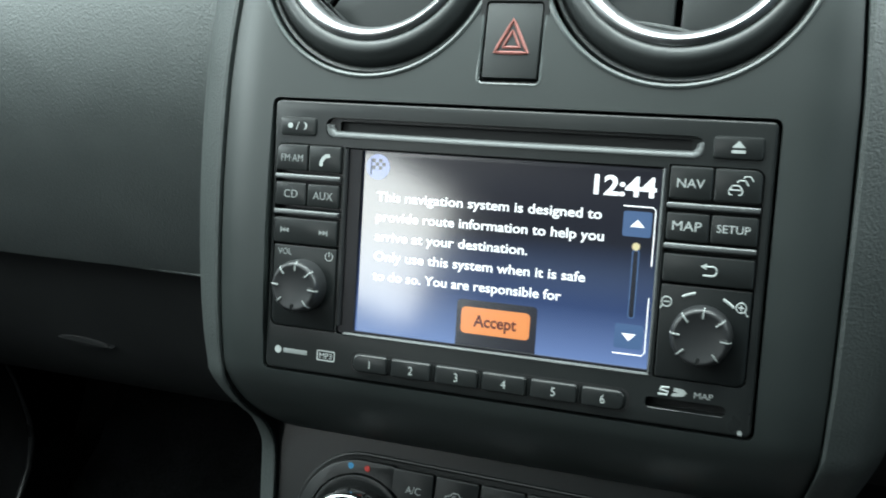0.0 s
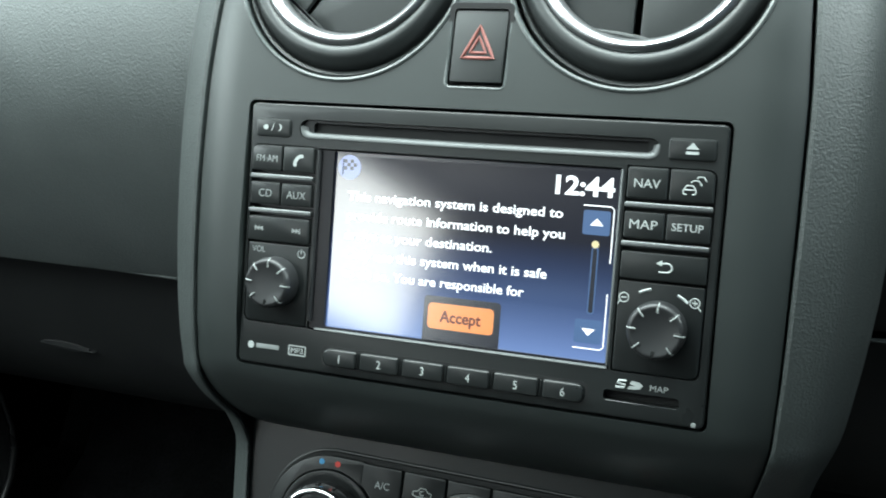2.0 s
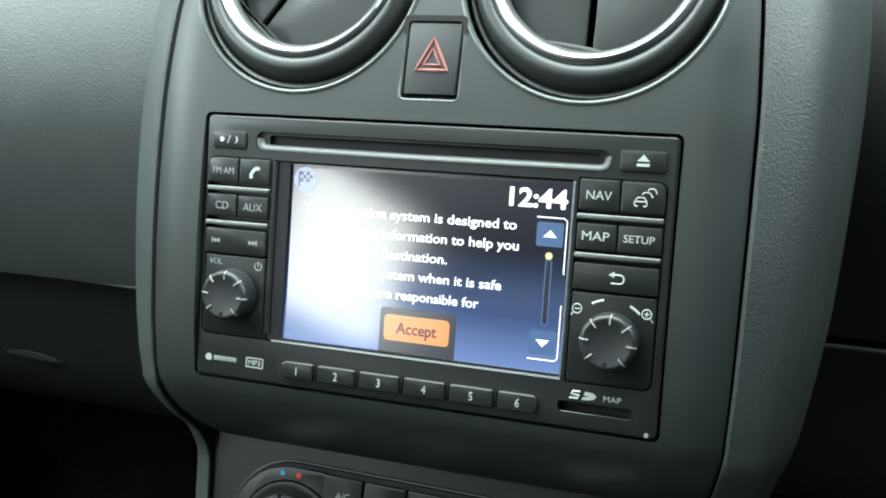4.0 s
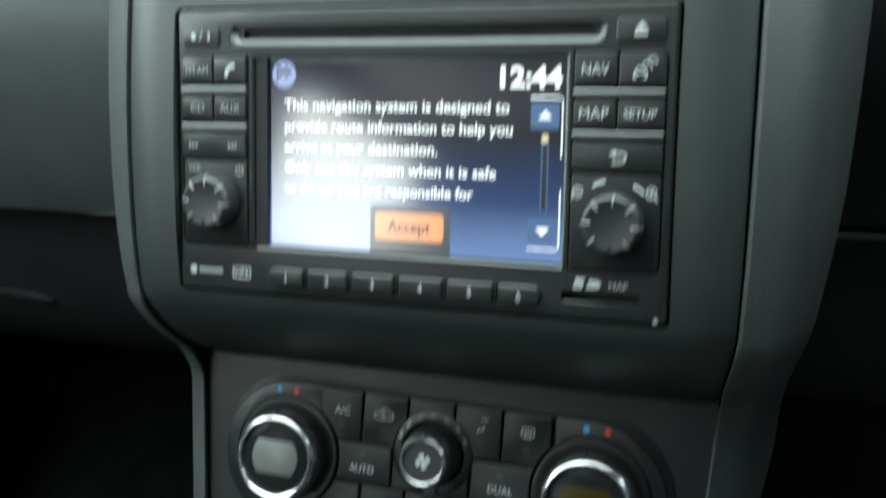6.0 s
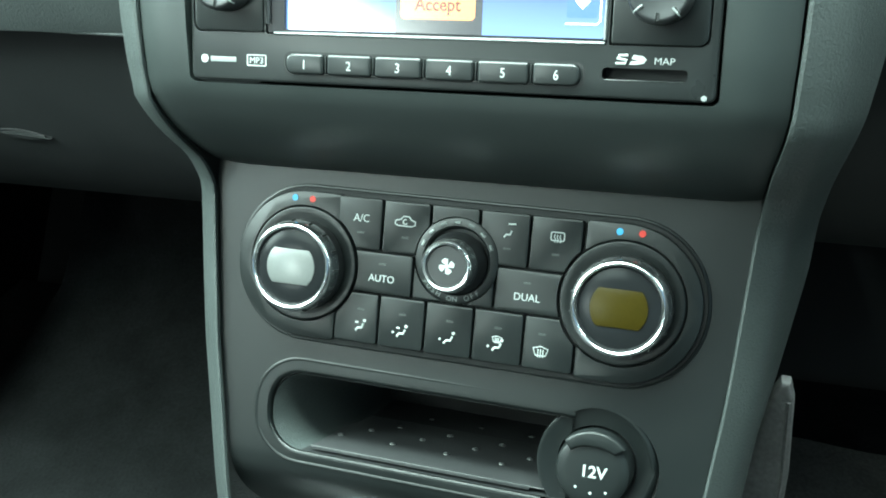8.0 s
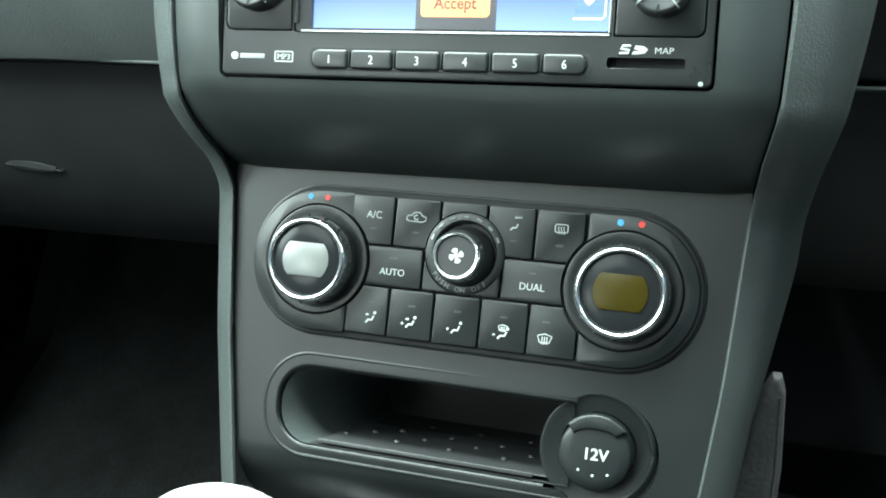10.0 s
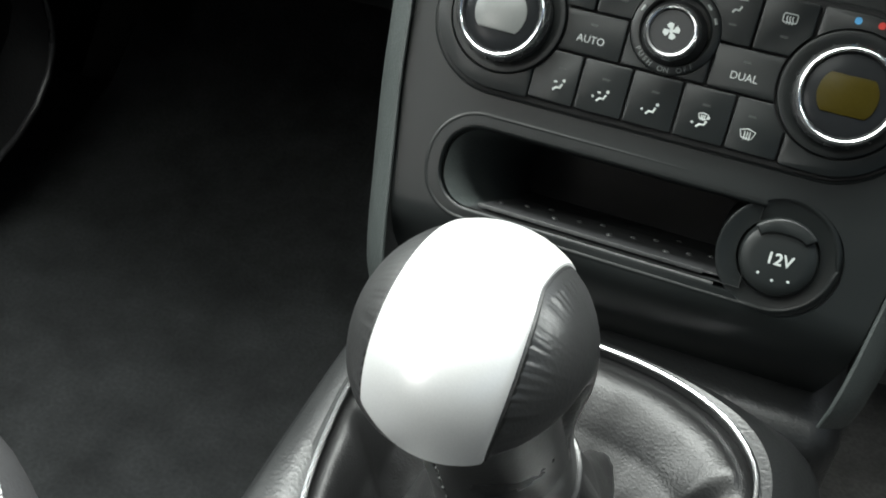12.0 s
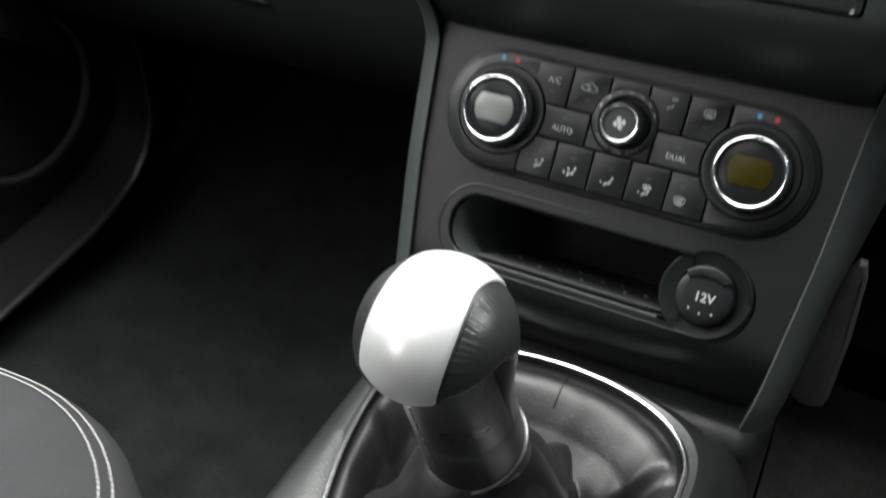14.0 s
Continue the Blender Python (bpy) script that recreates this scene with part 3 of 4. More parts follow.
def radio():
    t = thing("car_radio", "black car radio with a lit navigation screen, set in the trim", "car radio")
    plate = part("faceplate", slab(rrect(-88.6, 88.6, -50.2, 50.2, 2.2), -0.6, 6, 0.9, steps=3), FACEPLATE, t)
    cut(plate, [slab(rrect(-59.6, 55.6, -34.3, 34.2, 1.0), -8, 5, 0), slab(rrect(-67.5, 66.5, 37.4, 44.6, 3.2), -8, 5, 0), slab(rrect(54.6, 80, -44.6, -41.0, 1.2), -8, 5.6, 0),
                slab(rrect(-87.2, -59.9, -34, 34.6, (3, 0.5, 0.5, 3)), -8, 4, 0), slab(rrect(56.2, 85.8, -34.4, 35.4, (0.5, 3, 3, 0.5)), -8, 4, 0)])
    part("gap_floor", slab(rrect(-87.5, 86, -46, 46, 3), 4.2, 5.4, 0), GAP, t)
    # disc slot with a bright lower lip
    part("disc_slot", band(rrect(-67.4, 66.4, 37.5, 44.5, 3.2), rrect(-62.5, 62.5, 39.3, 43.5, 1.0), 1.2, 4, 0), FACEPLATE, t)
    lip = [(-67.0, 41.8), (-66.9, 39.8), (-66.0, 38.2), (-64.2, 37.5), (0, 37.3), (63.6, 37.5), (65.6, 38.2), (66.6, 39.8), (66.7, 42.4)]
    inner = [(-64.6, 42.0), (-64.4, 40.9), (-63.8, 40.2), (-62.6, 39.9), (0, 39.7), (62.4, 39.9), (63.4, 40.2), (64.0, 41.0), (64.2, 42.4)]
    part("slot_lip", thick(sheet([[(x, -0.75, z) for x, z in lip], [(x * 0.996, -0.95, z + 0.5) for x, z in lip], [(x, 0.6, z) for x, z in inner], [(x, 2.4, z) for x, z in inner]]), 0.4), LIPMETAL, t, "dull metallic lip", sharp=70)
    part("slot_flap", block(-62.6, 62.6, 3.0, 3.8, 39.2, 43.6), GAP, t)
    # screen
    bez = part("screen_bezel", band(rrect(-59.4, 55.4, -34.1, 34.0, 1.0), rrect(-52.8, 54.2, -32.6, 33.4, 0.6), 0.2, 4, 0.4), BEZEL, t)
    part("bezel_edge", tube([(55.0, -0.4, -33), (55.0, -0.4, 33.8)], 0.7, n=8), BARMETAL, bez)
    part("bezel_edge", tube([(-56.5, -0.2, -34.0), (55, -0.2, -34.0)], 0.7, n=8), BARMETAL, bez)
    part("bezel_edge", tube([(-58.6, -0.4, -31), (-58.6, -0.4, 33.6)], 0.8, n=8), KNOBSIDE, bez)
    s = part("screen", slab(rrect(-53.2, 54.4, -33, 33.6, 0.6), 1.6, 4.0, 0), SCREEN, t, "lit screen with a navigation notice")
    y = 1.5
    part("title_bar", slab(rrect(-52.6, 54, 32.2, 33.3, 0.2), y, y + 0.08, 0), NAVYUI, s)
    flag = part("flag_icon", slab(circle(-46.9, 27.9, 4.6, 28), y - 0.05, y + 0.1, 0), LIGHTBLUEUI, s)
    bm = bmesh.new()
    for i in range(4):
        for j in range(3):
            if (i + j) % 2 == 0:
                slab(rrect(-49.2 + i * 1.3, -47.9 + i * 1.3, 26.9 + j * 1.3, 28.2 + j * 1.3, 0.05, 1), y - 0.12, y, 0, bm)
    tube([(-49.5, y - 0.1, 25), (-49.5, y - 0.1, 30.8)], 0.2, n=5, bm=bm)
    part("flag", bm, NAVYUI, flag)
    lettering("12:44", 41.3, y, 27.2, 6.2, WHITEUI, s, span=20.6, bold=0.27, name="clock")
    lines = ["This navigation system is designed to", "provide route information to help you", "arrive at your destination.", "Only use this system when it is safe", "to do so. You are responsible for"]
    for i, (w, wide) in enumerate(zip(lines, (82.0, 83.0, 57.3, 77.8, 70.3))):
        lettering(w, -46.8, y, 17.4 - 7.2 * i, 3.3, WHITEUI, s, "LEFT", bold=0.07, name="notice_line", span=wide)
    part("button_shade", slab(rrect(-13.6, 15.6, -32.6, -16.3, (0.1, 0.1, 1.5, 1.5)), y, y + 0.1, 0), NAVYUI, s)
    acc = part("accept_button", slab(rrect(-11.8, 13.2, -28.2, -18.8, 1.6), y - 0.1, y + 0.1, 0), ORANGEUI, s)
    lettering("Accept", 0.7, y - 0.15, -23.4, 4.0, BROWNUI, acc, wide=0.93, bold=0.14)
    for z0, z1, sg in ((10.8, 19.2, 1), (-26.6, -18.4, -1)):
        b = part("scroll_button", slab(rrect(42.4, 51.8, z0, z1, 0.8), y, y + 0.1, 0), BLUEUI, s)
        c = (z0 + z1) / 2
        part("arrow", slab([(44.8, c - sg * 1.0), (49.6, c - sg * 1.0), (47.2, c + sg * 1.5)], y - 0.1, y, 0), WHITEUI, b)
    track = part("slider", slab(rrect(46.2, 48.6, -16.4, 6.6, 1), y, y + 0.1, 0), BLUEUI, s)
    part("slider_groove", slab(rrect(46.6, 48.2, -16.0, 6.2, 0.7), y - 0.04, y + 0.05, 0), NAVYUI, track)
    part("slider_dot", slab(circle(47.3, 7.6, 1.3, 18), y - 0.1, y, 0), CREAMUI, s)
    part("bracket", tube([(42.2, y, 20.8), (51.8, y, 20.8), (52.8, y, 19.8), (52.8, y, 1.6)], 0.22, n=5), WHITEUI, s)
    part("bracket", tube([(42.2, y, -28.4), (51.8, y, -28.4), (52.8, y, -27.4), (52.8, y, -9.0)], 0.22, n=5), WHITEUI, s)
    # keys, left bank
    k = key(t, -86, -71, 37.3, 44.4, 1.2, -1.4)
    part("sun_symbol", slab(circle(-81.6, 41.0, 1.0, 14), -1.55, -1.3, 0), PRINT, k)
    marks("slash", [[(-79.2, 39.6), (-78.0, 42.4)]], PRINT, k, -1.42, 0.18)
    part("moon_symbol", slab(arc(-76.2, 41.0, 1.4, -100, 100, 8) + arc(-76.9, 41.0, 1.5, 62, -62, 6), -1.55, -1.3, 0), PRINT, k)
    fm = key(t, -86.9, -73.7, 24.3, 34.3, (0.8, 0.8, 0.8, 2.4))
    lettering("FM·AM", -80.3, -1.65, 29.2, 2.6, SOFTPRINT, fm, wide=0.85)
    ph = key(t, -73.6, -60.2, 24.2, 34.3)
    part("handset", slab([(-68.9, 26.9), (-67.8, 26.7), (-67.4, 27.6), (-67.7, 28.0), (-66.9, 29.2), (-65.9, 30.1), (-65.4, 29.8), (-64.6, 30.3), (-65.0, 31.3), (-66.4, 31.3), (-67.9, 30.1), (-68.8, 28.6)], -1.75, -1.5, 0), PRINT, ph)
    cd = key(t, -86.9, -73.7, 11.4, 20.4)
    lettering("CD", -80.2, -1.65, 16.0, 2.9, SOFTPRINT, cd, span=5.6)
    aux = key(t, -73.6, -60.3, 11.4, 20.3)
    lettering("AUX", -67, -1.65, 15.9, 2.8, SOFTPRINT, aux, span=8.0)
    sk = key(t, -86.9, -60.4, -2.6, 7.3)
    for x0, d in ((-81.2, -1), (-67.0, 1)):
        bm = bmesh.new()
        for q in (0, 1):
            xx = x0 + d * q * 1.5
            slab([(xx - d * 0.8, 1.5), (xx + d * 0.7, 2.4), (xx - d * 0.8, 3.3)], -1.75, -1.5, 0, bm)
        slab(rrect(x0 + d * 2.4 - 0.25, x0 + d * 2.4 + 0.25, 1.4, 3.4, 0.1, 1), -1.75, -1.5, 0, bm)
        part("skip_symbol", bm, SOFTPRINT, sk)
    vp = key(t, -86.9, -60.2, -33.8, -2.9, (3, 0.8, 0.8, 0.8), -0.9, PANEL)
    lettering("VOL", -82.0, -0.95, -5.6, 2.3, SOFTPRINT, vp, wide=0.9)
    marks("power_symbol", [arc(-63.6, -6.2, 1.5, 120, 420, 12), [(-63.6, -6.2), (-63.6, -4.3)]], PRINT, vp, -0.9, 0.16)
    radio_knob(t, -73.6, -17.6, 8.2, 9)
    # keys, right bank
    ej = key(t, 69.2, 85.0, 37.8, 45.3, 1.2, -1.4)
    part("eject_symbol", slab([(75.0, 41.6), (79.2, 41.6), (77.1, 43.8)], -1.55, -1.3, 0), PRINT, ej)
    part("eject_symbol", slab(rrect(75.0, 79.2, 39.9, 40.9, 0.1, 1), -1.55, -1.3, 0), PRINT, ej)
    nav = key(t, 56.6, 70.5, 24.2, 35.1)
    lettering("NAV", 63.3, -1.65, 29.6, 2.9, PRINT, nav, span=8.6)
    tr = key(t, 70.6, 85.5, 24.2, 35.1, (0.8, 0.8, 2.8, 0.8))
    for q, (dx, dz, g) in enumerate(((75.2, 26.9, 1.0), (77.2, 28.8, 0.92), (79.0, 30.4, 0.82))):
        shape = [(0.2, 0.0), (0.0, 1.2), (0.5, 2.1), (1.1, 2.9), (3.1, 2.9), (3.7, 2.1), (4.2, 1.2), (4.0, 0.0)]
        strokes = [[(dx + x * g, dz + z * g) for x, z in shape[(0 if q == 0 else 2):(8 if q == 0 else 7)]]]
        if q == 0:
            strokes += [[(dx + 0.2, dz + 1.5), (dx + 4.0, dz + 1.5)], [(dx + 0.4, dz), (dx + 1.2, dz)], [(dx + 3.0, dz), (dx + 3.8, dz)]]
        marks("traffic_symbol", strokes, PRINT, tr, -1.62, 0.24)
    mp = key(t, 56.6, 70.5, 10.9, 20.3)
    lettering("MAP", 63.2, -1.65, 15.9, 3.0, PRINT, mp, span=9.2)
    st = key(t, 70.6, 85.5, 10.9, 20.3)
    lettering("SETUP", 77.7, -1.65, 15.9, 2.5, PRINT, st, span=10.2)
    bk = key(t, 56.6, 85.5, -2.6, 7.0)
    marks("return_symbol", [[(70.2, 3.5)] + arc(72.4, 2.1, 1.5, 90, -90, 8) + [(69.6, 0.6)]], PRINT, bk, -1.6, 0.3)
    part("return_arrow", slab([(68.6, 3.5), (70.6, 2.5), (70.6, 4.6)], -1.75, -1.5, 0), PRINT, bk)
    zp = key(t, 56.6, 85.5, -34.2, -3.0, (0.8, 3, 0.8, 0.8), -0.9, PANEL)
    marks("turn_arrow", [arc(70.6, -18.5, 13.4, 102, 120, 6), arc(70.6, -18.5, 13.4, 46, 64, 6)], PRINT, zp, -0.95, 0.5)
    for x, z in ((58.9, -9.0), (82.2, -8.6)):
        marks("zoom_symbol", [arc(x, z, 1.6, 0, 360, 14), [(x - 0.9, z), (x + 0.9, z)]] + ([[(x, z - 0.9), (x, z + 0.9)], [(x + 1.1, z - 1.1), (x + 2.2, z - 2.6)]] if x > 70 else [[(x - 1.1, z - 1.1), (x - 2.0, z - 2.4)]]), PRINT, zp, -0.95, 0.22)
    radio_knob(t, 70.9, -18.6, 8.3, 8)
    for x0, x1 in ((-87.0, -60.2), (56.5, 85.4)):
        for z in (22.3, 9.2):
            part("metal_bar", block(x0, x1, -2.0, 2, z - 0.95, z + 0.95, 0.5), BARMETAL, t)
    # preset keys and marks along the foot
    xs = [-52.2, -37.0, -20.0, -2.5, 15.0, 32.8, 48.8]
    for i in range(6):
        r = (2.6 if i == 0 else 1.0, 2.6 if i == 5 else 1.0, 2.6 if i == 5 else 1.0, 2.6 if i == 0 else 1.0)
        k = part("preset_button", slab(rrect(xs[i] + 0.75, xs[i + 1] - 0.75, -47.0, -40.4, r), -2.2, 1, 0.8, steps=3), FACEPLATE, t)
        lettering(str(i + 1), (xs[i] + xs[i + 1]) / 2, -2.25, -43.8, 3.0, PRINT, k, wide=0.85)
    for x in xs[1:-1]:
        part("key_ridge", block(x - 0.22, x + 0.22, -1.5, 0.5, -46.6, -40.8, 0.12), BUTTON, t)
    part("preset_gap", band(rrect(-52.9, 49.5, -47.7, -39.7, 2.9), rrect(-52.2, 48.8, -47.0, -40.4, 2.6), -0.75, 0.5), GAP, t)
    part("bluetooth_mark", slab(circle(-83.2, -43.1, 1.4, 16), -0.75, -0.5, 0), PRINT, t)
    part("word_bar", block(-80.9, -71.0, -0.75, -0.55, -44.0, -42.3, 0.05), SOFTPRINT, t)
    m3 = part("badge_frame", band(rrect(-66.8, -59.4, -45.1, -41.2, 0.5), rrect(-66.4, -59.8, -44.7, -41.6, 0.3), -0.75, -0.5), PRINT, t)
    lettering("MP3", -63.1, -0.75, -43.15, 2.0, PRINT, m3, wide=1.05)
    marks("card_mark", [[(62.2, -37.2), (59.6, -37.3), (58.9, -38.1), (61.9, -38.7), (61.4, -39.6), (58.6, -39.7)]], PRINT, t, -0.7, 0.42)
    part("card_mark", slab([(62.6, -39.9), (63.2, -38.9), (65.4, -38.6), (63.3, -38.2), (63.8, -37.0), (66.6, -37.3), (67.8, -38.3), (66.8, -39.5), (64.6, -39.9)], -0.75, -0.5, 0), PRINT, t)
    lettering("MAP", 73.0, -0.75, -38.6, 2.0, PRINT, t, wide=1.1)
    part("slot_edge", tube([(55.6, -0.5, -44.75), (79.2, -0.5, -44.75)], 0.22, n=6), FACEPLATE, t)
    part("card_slot_floor", block(54.5, 80.1, 4.4, 5.2, -44.8, -40.8), GAP, t)
    part("screw", lathe([(0.9, -0.4), (0.8, -0.9), (0, -1.0)], 85.2, -49.0, 12), SOFTPRINT, t)


radio()

# ---- climate control ----


def zc(z):
    return (z + 100) * 1.0084


def crect(x0, x1, z0, z1, r=0.8):
    return rrect(x0, x1, zc(z0), zc(z1), r)


def seated(cx, cz, s=1.0):
    """The seated figure of the air flow symbols: trunk and bent legs."""
    return [[(cx + 1.6 * s, cz + 0.9 * s), (cx + 0.9 * s, cz - 0.8 * s), (cx - 0.6 * s, cz - 0.8 * s), (cx - 1.5 * s, cz - 2.0 * s)]]


def climate():
    t = thing("climate_control", "dark dual climate control panel with two ringed dials", "climate control", CLIMATE)
    base = part("panel", slab(rrect(-90.5, 90.5, zc(-151.5), zc(-92.9), 29.2, 14), 0.3, 2.6, 0), GAP, t)
    part("panel_edge", tube([(x, 1.9, z) for x, z in rrect(-91.0, 91.0, zc(-152.0), zc(-92.4), 29.6, 14)], 0.75, True, 8), PANEL, t)
    # end pieces, cut round by the dials' wells
    for s in (-1, 1):
        pts = rrect(-89.2, -47.0, zc(-150.2), zc(-94.3), (28, 1.6, 1.6, 28), 12)
        pts = pts if s < 0 else [(-x, z) for x, z in pts][::-1]
        e = part("end_piece", slab(pts, -2.4, 0.4, 0.5), PANEL, t)
        cut(e, [slab(circle(s * 61.5, zc(-122.0), 22.6, 56), -10, 10, 0)])
        part("well", lathe([(22.0, 0.5), (22.0, -2.2), (21.7, -2.7), (21.2, -2.85), (19.4, -2.5), (17.2, -2.0), (15, -1.9)], s * 61.5, zc(-122.0), 64), PANEL, t, "round dished ring about the dial")
        for x, mat, nm in ((-66.8 if s < 0 else 58.4, BLUE, "blue_dot"), (-59.4 if s < 0 else 66.2, RED, "red_dot")):
            part(nm, slab(circle(x, zc(-97.2), 1.25, 20), -2.6, -2.3, 0), mat, e)
    # keys
    def k(x0, x1, z0, z1, wells=()):
        b = part("button", slab(crect(x0 + 0.45, x1 - 0.45, z0 + 0.45, z1 - 0.45, 1.0), -2.5, 0.2, 0.45), BUTTON, t)
        if wells:
            cut(b, [slab(circle(x, zc(z), r, 56), -10, 10, 0) for x, z, r in wells])
        return b
    def lamp(b, x, z):
        part("lamp_slot", slab(crect(x - 1.4, x + 1.4, z - 0.4, z + 0.4, 0.3), -2.6, -2.4, 0), LAMPSLOT, b)
    W0 = ((-61.5, -122.0, 23.1), (61.5, -122.0, 23.1), (0, -114.1, 16.2))
    ac = k(-48.4, -29.9, -114.2, -94.3, W0[:1])
    lettering("A/C", -38.5, -2.55, zc(-102.2), 2.9, PRINT, ac, wide=0.95)
    lamp(ac, -38.6, -107.7)
    rc = k(-29.9, -10.9, -114.2, -94.3, W0[2:])
    x, z = -20.9, zc(-102.0)
    marks("recirculation_symbol", [[(x - 4, z - 1), (x - 3.8, z + 0.3), (x - 1.8, z + 0.8), (x - 0.8, z + 2), (x + 1.4, z + 2), (x + 2.4, z + 0.8), (x + 4, z + 0.3), (x + 4, z - 1), (x + 2.6, z - 1.6), (x - 2.6, z - 1.6), (x - 4, z - 1)], arc(x, z, 0.9, 60, 330, 8)], PRINT, rc, -2.55, 0.25)
    lamp(rc, -20.6, -107.9)
    k(-10.9, 8.0, -114.2, -94.3, W0[2:])
    fc = k(8.0, 26.9, -114.2, -94.3, W0[2:])
    marks("face_air_symbol", seated(18.6, zc(-101.8), 0.9) + [[(18.6, zc(-98.7)), (21.4, zc(-98.5))]], PRINT, fc, -2.55, 0.35)
    lamp(fc, 18.6, -107.6)
    rd = k(26.9, 46.0, -114.2, -94.3, W0[1:2])
    x, z = 36.8, zc(-101.6)
    marks("rear_screen_symbol", [rrect(x - 2.4, x + 2.4, z - 1.2, z + 1.8, 0.6, 3) + [(x - 2.4, z - 0.6)]] + [[(x + d, z - 1.9), (x + d + 0.25, z - 0.8), (x + d - 0.25, z + 0.1), (x + d, z + 1.0)] for d in (-1.0, 0, 1.0)], PRINT, rd, -2.55, 0.22)
    lamp(rd, 36.6, -107.8)
    au = k(-48.0, -16.3, -130.2, -114.2, W0)
    lettering("AUTO", -28.7, -2.55, zc(-124.1), 2.65, PRINT, au, wide=0.98)
    lamp(au, -28.8, -118.7)
    k(-16.3, 15.4, -130.2, -114.2, W0[2:])
    du = k(15.4, 48.0, -130.2, -114.2, W0)
    lettering("DUAL", 27.6, -2.55, zc(-124.1), 2.65, PRINT, du, wide=0.98)
    lamp(du, 27.3, -119.0)
    xs = [-47.0, -28.8, -10.2, 8.6, 27.6, 46.6]
    for i in range(5):
        b = k(xs[i], xs[i + 1], -149.8, -130.2, W0[:2])
        cx = (xs[i] + xs[i + 1]) / 2 + (1.8, 0.3, 0.3, 0.0, -2.6)[i]
        cz = zc(-142.9)
        lamp(b, cx, -136.6)
        if i < 4:
            marks("air_flow_symbol", seated(cx, cz), PRINT, b, -2.55, 0.48)
            part("head", slab(circle(cx + 1.9, cz + 2.1, 0.62, 12), -2.7, -2.4, 0), PRINT, b)
        if i in (0, 1):
            marks("air_arrow", [[(cx - 1.8, cz + 1.2), (cx - 0.6, cz + 1.2)]], PRINT, b, -2.55, 0.4)
        if i in (1, 2, 3):
            marks("air_arrow", [[(cx - 3.4, cz - 0.9), (cx - 2.9, cz - 0.3)]], PRINT, b, -2.55, 0.5)
        if i > 2:
            w = cz + (2.2 if i == 3 else 0.0)
            q = 0.75 if i == 3 else 1.15
            marks("windscreen_symbol", [[(cx - 1.6 * q, w - 1.2 * q), (cx - 2.4 * q, w + 1.0 * q), (cx, w + 1.7 * q), (cx + 2.4 * q, w + 1.0 * q), (cx + 1.6 * q, w - 1.2 * q), (cx - 1.6 * q, w - 1.2 * q)]] + [[(cx + d * q, w - 1.8 * q), (cx + d * q, w + 0.8 * q)] for d in (-0.8, 0, 0.8)], PRINT, b, -2.55, 0.22)
    # dials
    for s, lcd, lab in ((-1, GLARELCD, "dial with a chrome ring and a display pale with reflection"), (1, LCD, "dial with a chrome ring and an olive display")):
        cx, cz = s * 61.9, zc(-122.5)
        d = part("dial", lathe([(17.6, -1.0), (17.5, -5.0), (17.3, -6.4), (16.6, -11.8), (16.3, -12.4), (14.7, -12.4), (14.1, -11.4), (0, -11.2)], cx, cz, 96, ribs=24, rib=0.16), KNOBSIDE, t, lab)
        part("chrome_ring", lathe([(17.5, -7.2), (17.4, -8.4), (16.9, -11.6), (16.5, -12.8), (16.0, -13.4), (15.5, -13.6), (15.0, -13.4), (14.6, -12.8), (14.3, -11.0)], cx, cz, 96), RINGS, d)
        for a in range(0, 360, 24):
            u, v = math.cos(radians(a)), math.sin(radians(a))
            part("grip_notch", tube([(cx + 17.5 * u, -7.6, cz + 17.5 * v), (cx + 17.0 * u, -11.2, cz + 17.0 * v)], 0.45, n=6), KNOBSIDE, d)
        part("display_lens", lathe([(14.4, -11.4), (13.1, -12.0), (8, -12.3), (0, -12.4)], cx, cz, 64), LENS, d)
        # the display's window: level above and below, bowed at both sides
        pts = [(cx + 9.9 - 1.5 * (k / 4) ** 2, cz + 5.2 * k / 4) for k in range(-4, 5)] + [(cx + 7.2, cz + 6.6), (cx - 7.2, cz + 6.6)]
        pts += [(cx - 9.9 + 1.5 * (k / 4) ** 2, cz + 5.2 * k / 4) for k in range(4, -5, -1)] + [(cx - 7.2, cz - 6.6), (cx + 7.2, cz - 6.6)]
        part("display", slab(pts, -12.65, -12.2, 0.2), lcd, d)
    fz = zc(-115.3)
    f = part("fan_knob", lathe([(11.8, -1.0), (10.9, -4.0), (9.9, -5.4), (9.4, -12.2), (8.9, -12.9), (7.7, -13.0), (7.3, -12.3), (0, -12.3)], -0.3, fz, 72), KNOBSIDE, t)
    part("chrome_ring", lathe([(10.1, -7.6), (10.0, -8.6), (9.5, -12.2), (9.2, -13.2), (8.6, -13.7), (7.9, -13.5), (7.5, -12.3)], -0.3, fz, 72), RINGS, f)
    # four swept blades about a hub
    bm = bmesh.new()
    for a in range(0, 360, 90):
        blade = []
        for q, w in ((0.5, -28), (1.5, -34), (2.7, -26), (3.05, 0), (2.7, 30), (1.7, 34), (0.8, 16)):
            u = radians(a + 20 + w)
            blade.append((-0.3 + q * math.cos(u), fz + q * math.sin(u)))
        slab(blade, -12.6, -12.2, 0, bm)
    slab(circle(-0.3, fz, 0.85, 12), -12.6, -12.2, 0, bm)
    part("fan_symbol", bm, PRINT, f)
    fw = part("fan_well", lathe([(16.0, 0.4), (16.0, -1.9), (15.4, -2.3), (13.0, -2.4), (12.2, -1.4)], 0, zc(-114.1), 64), PANEL, t)
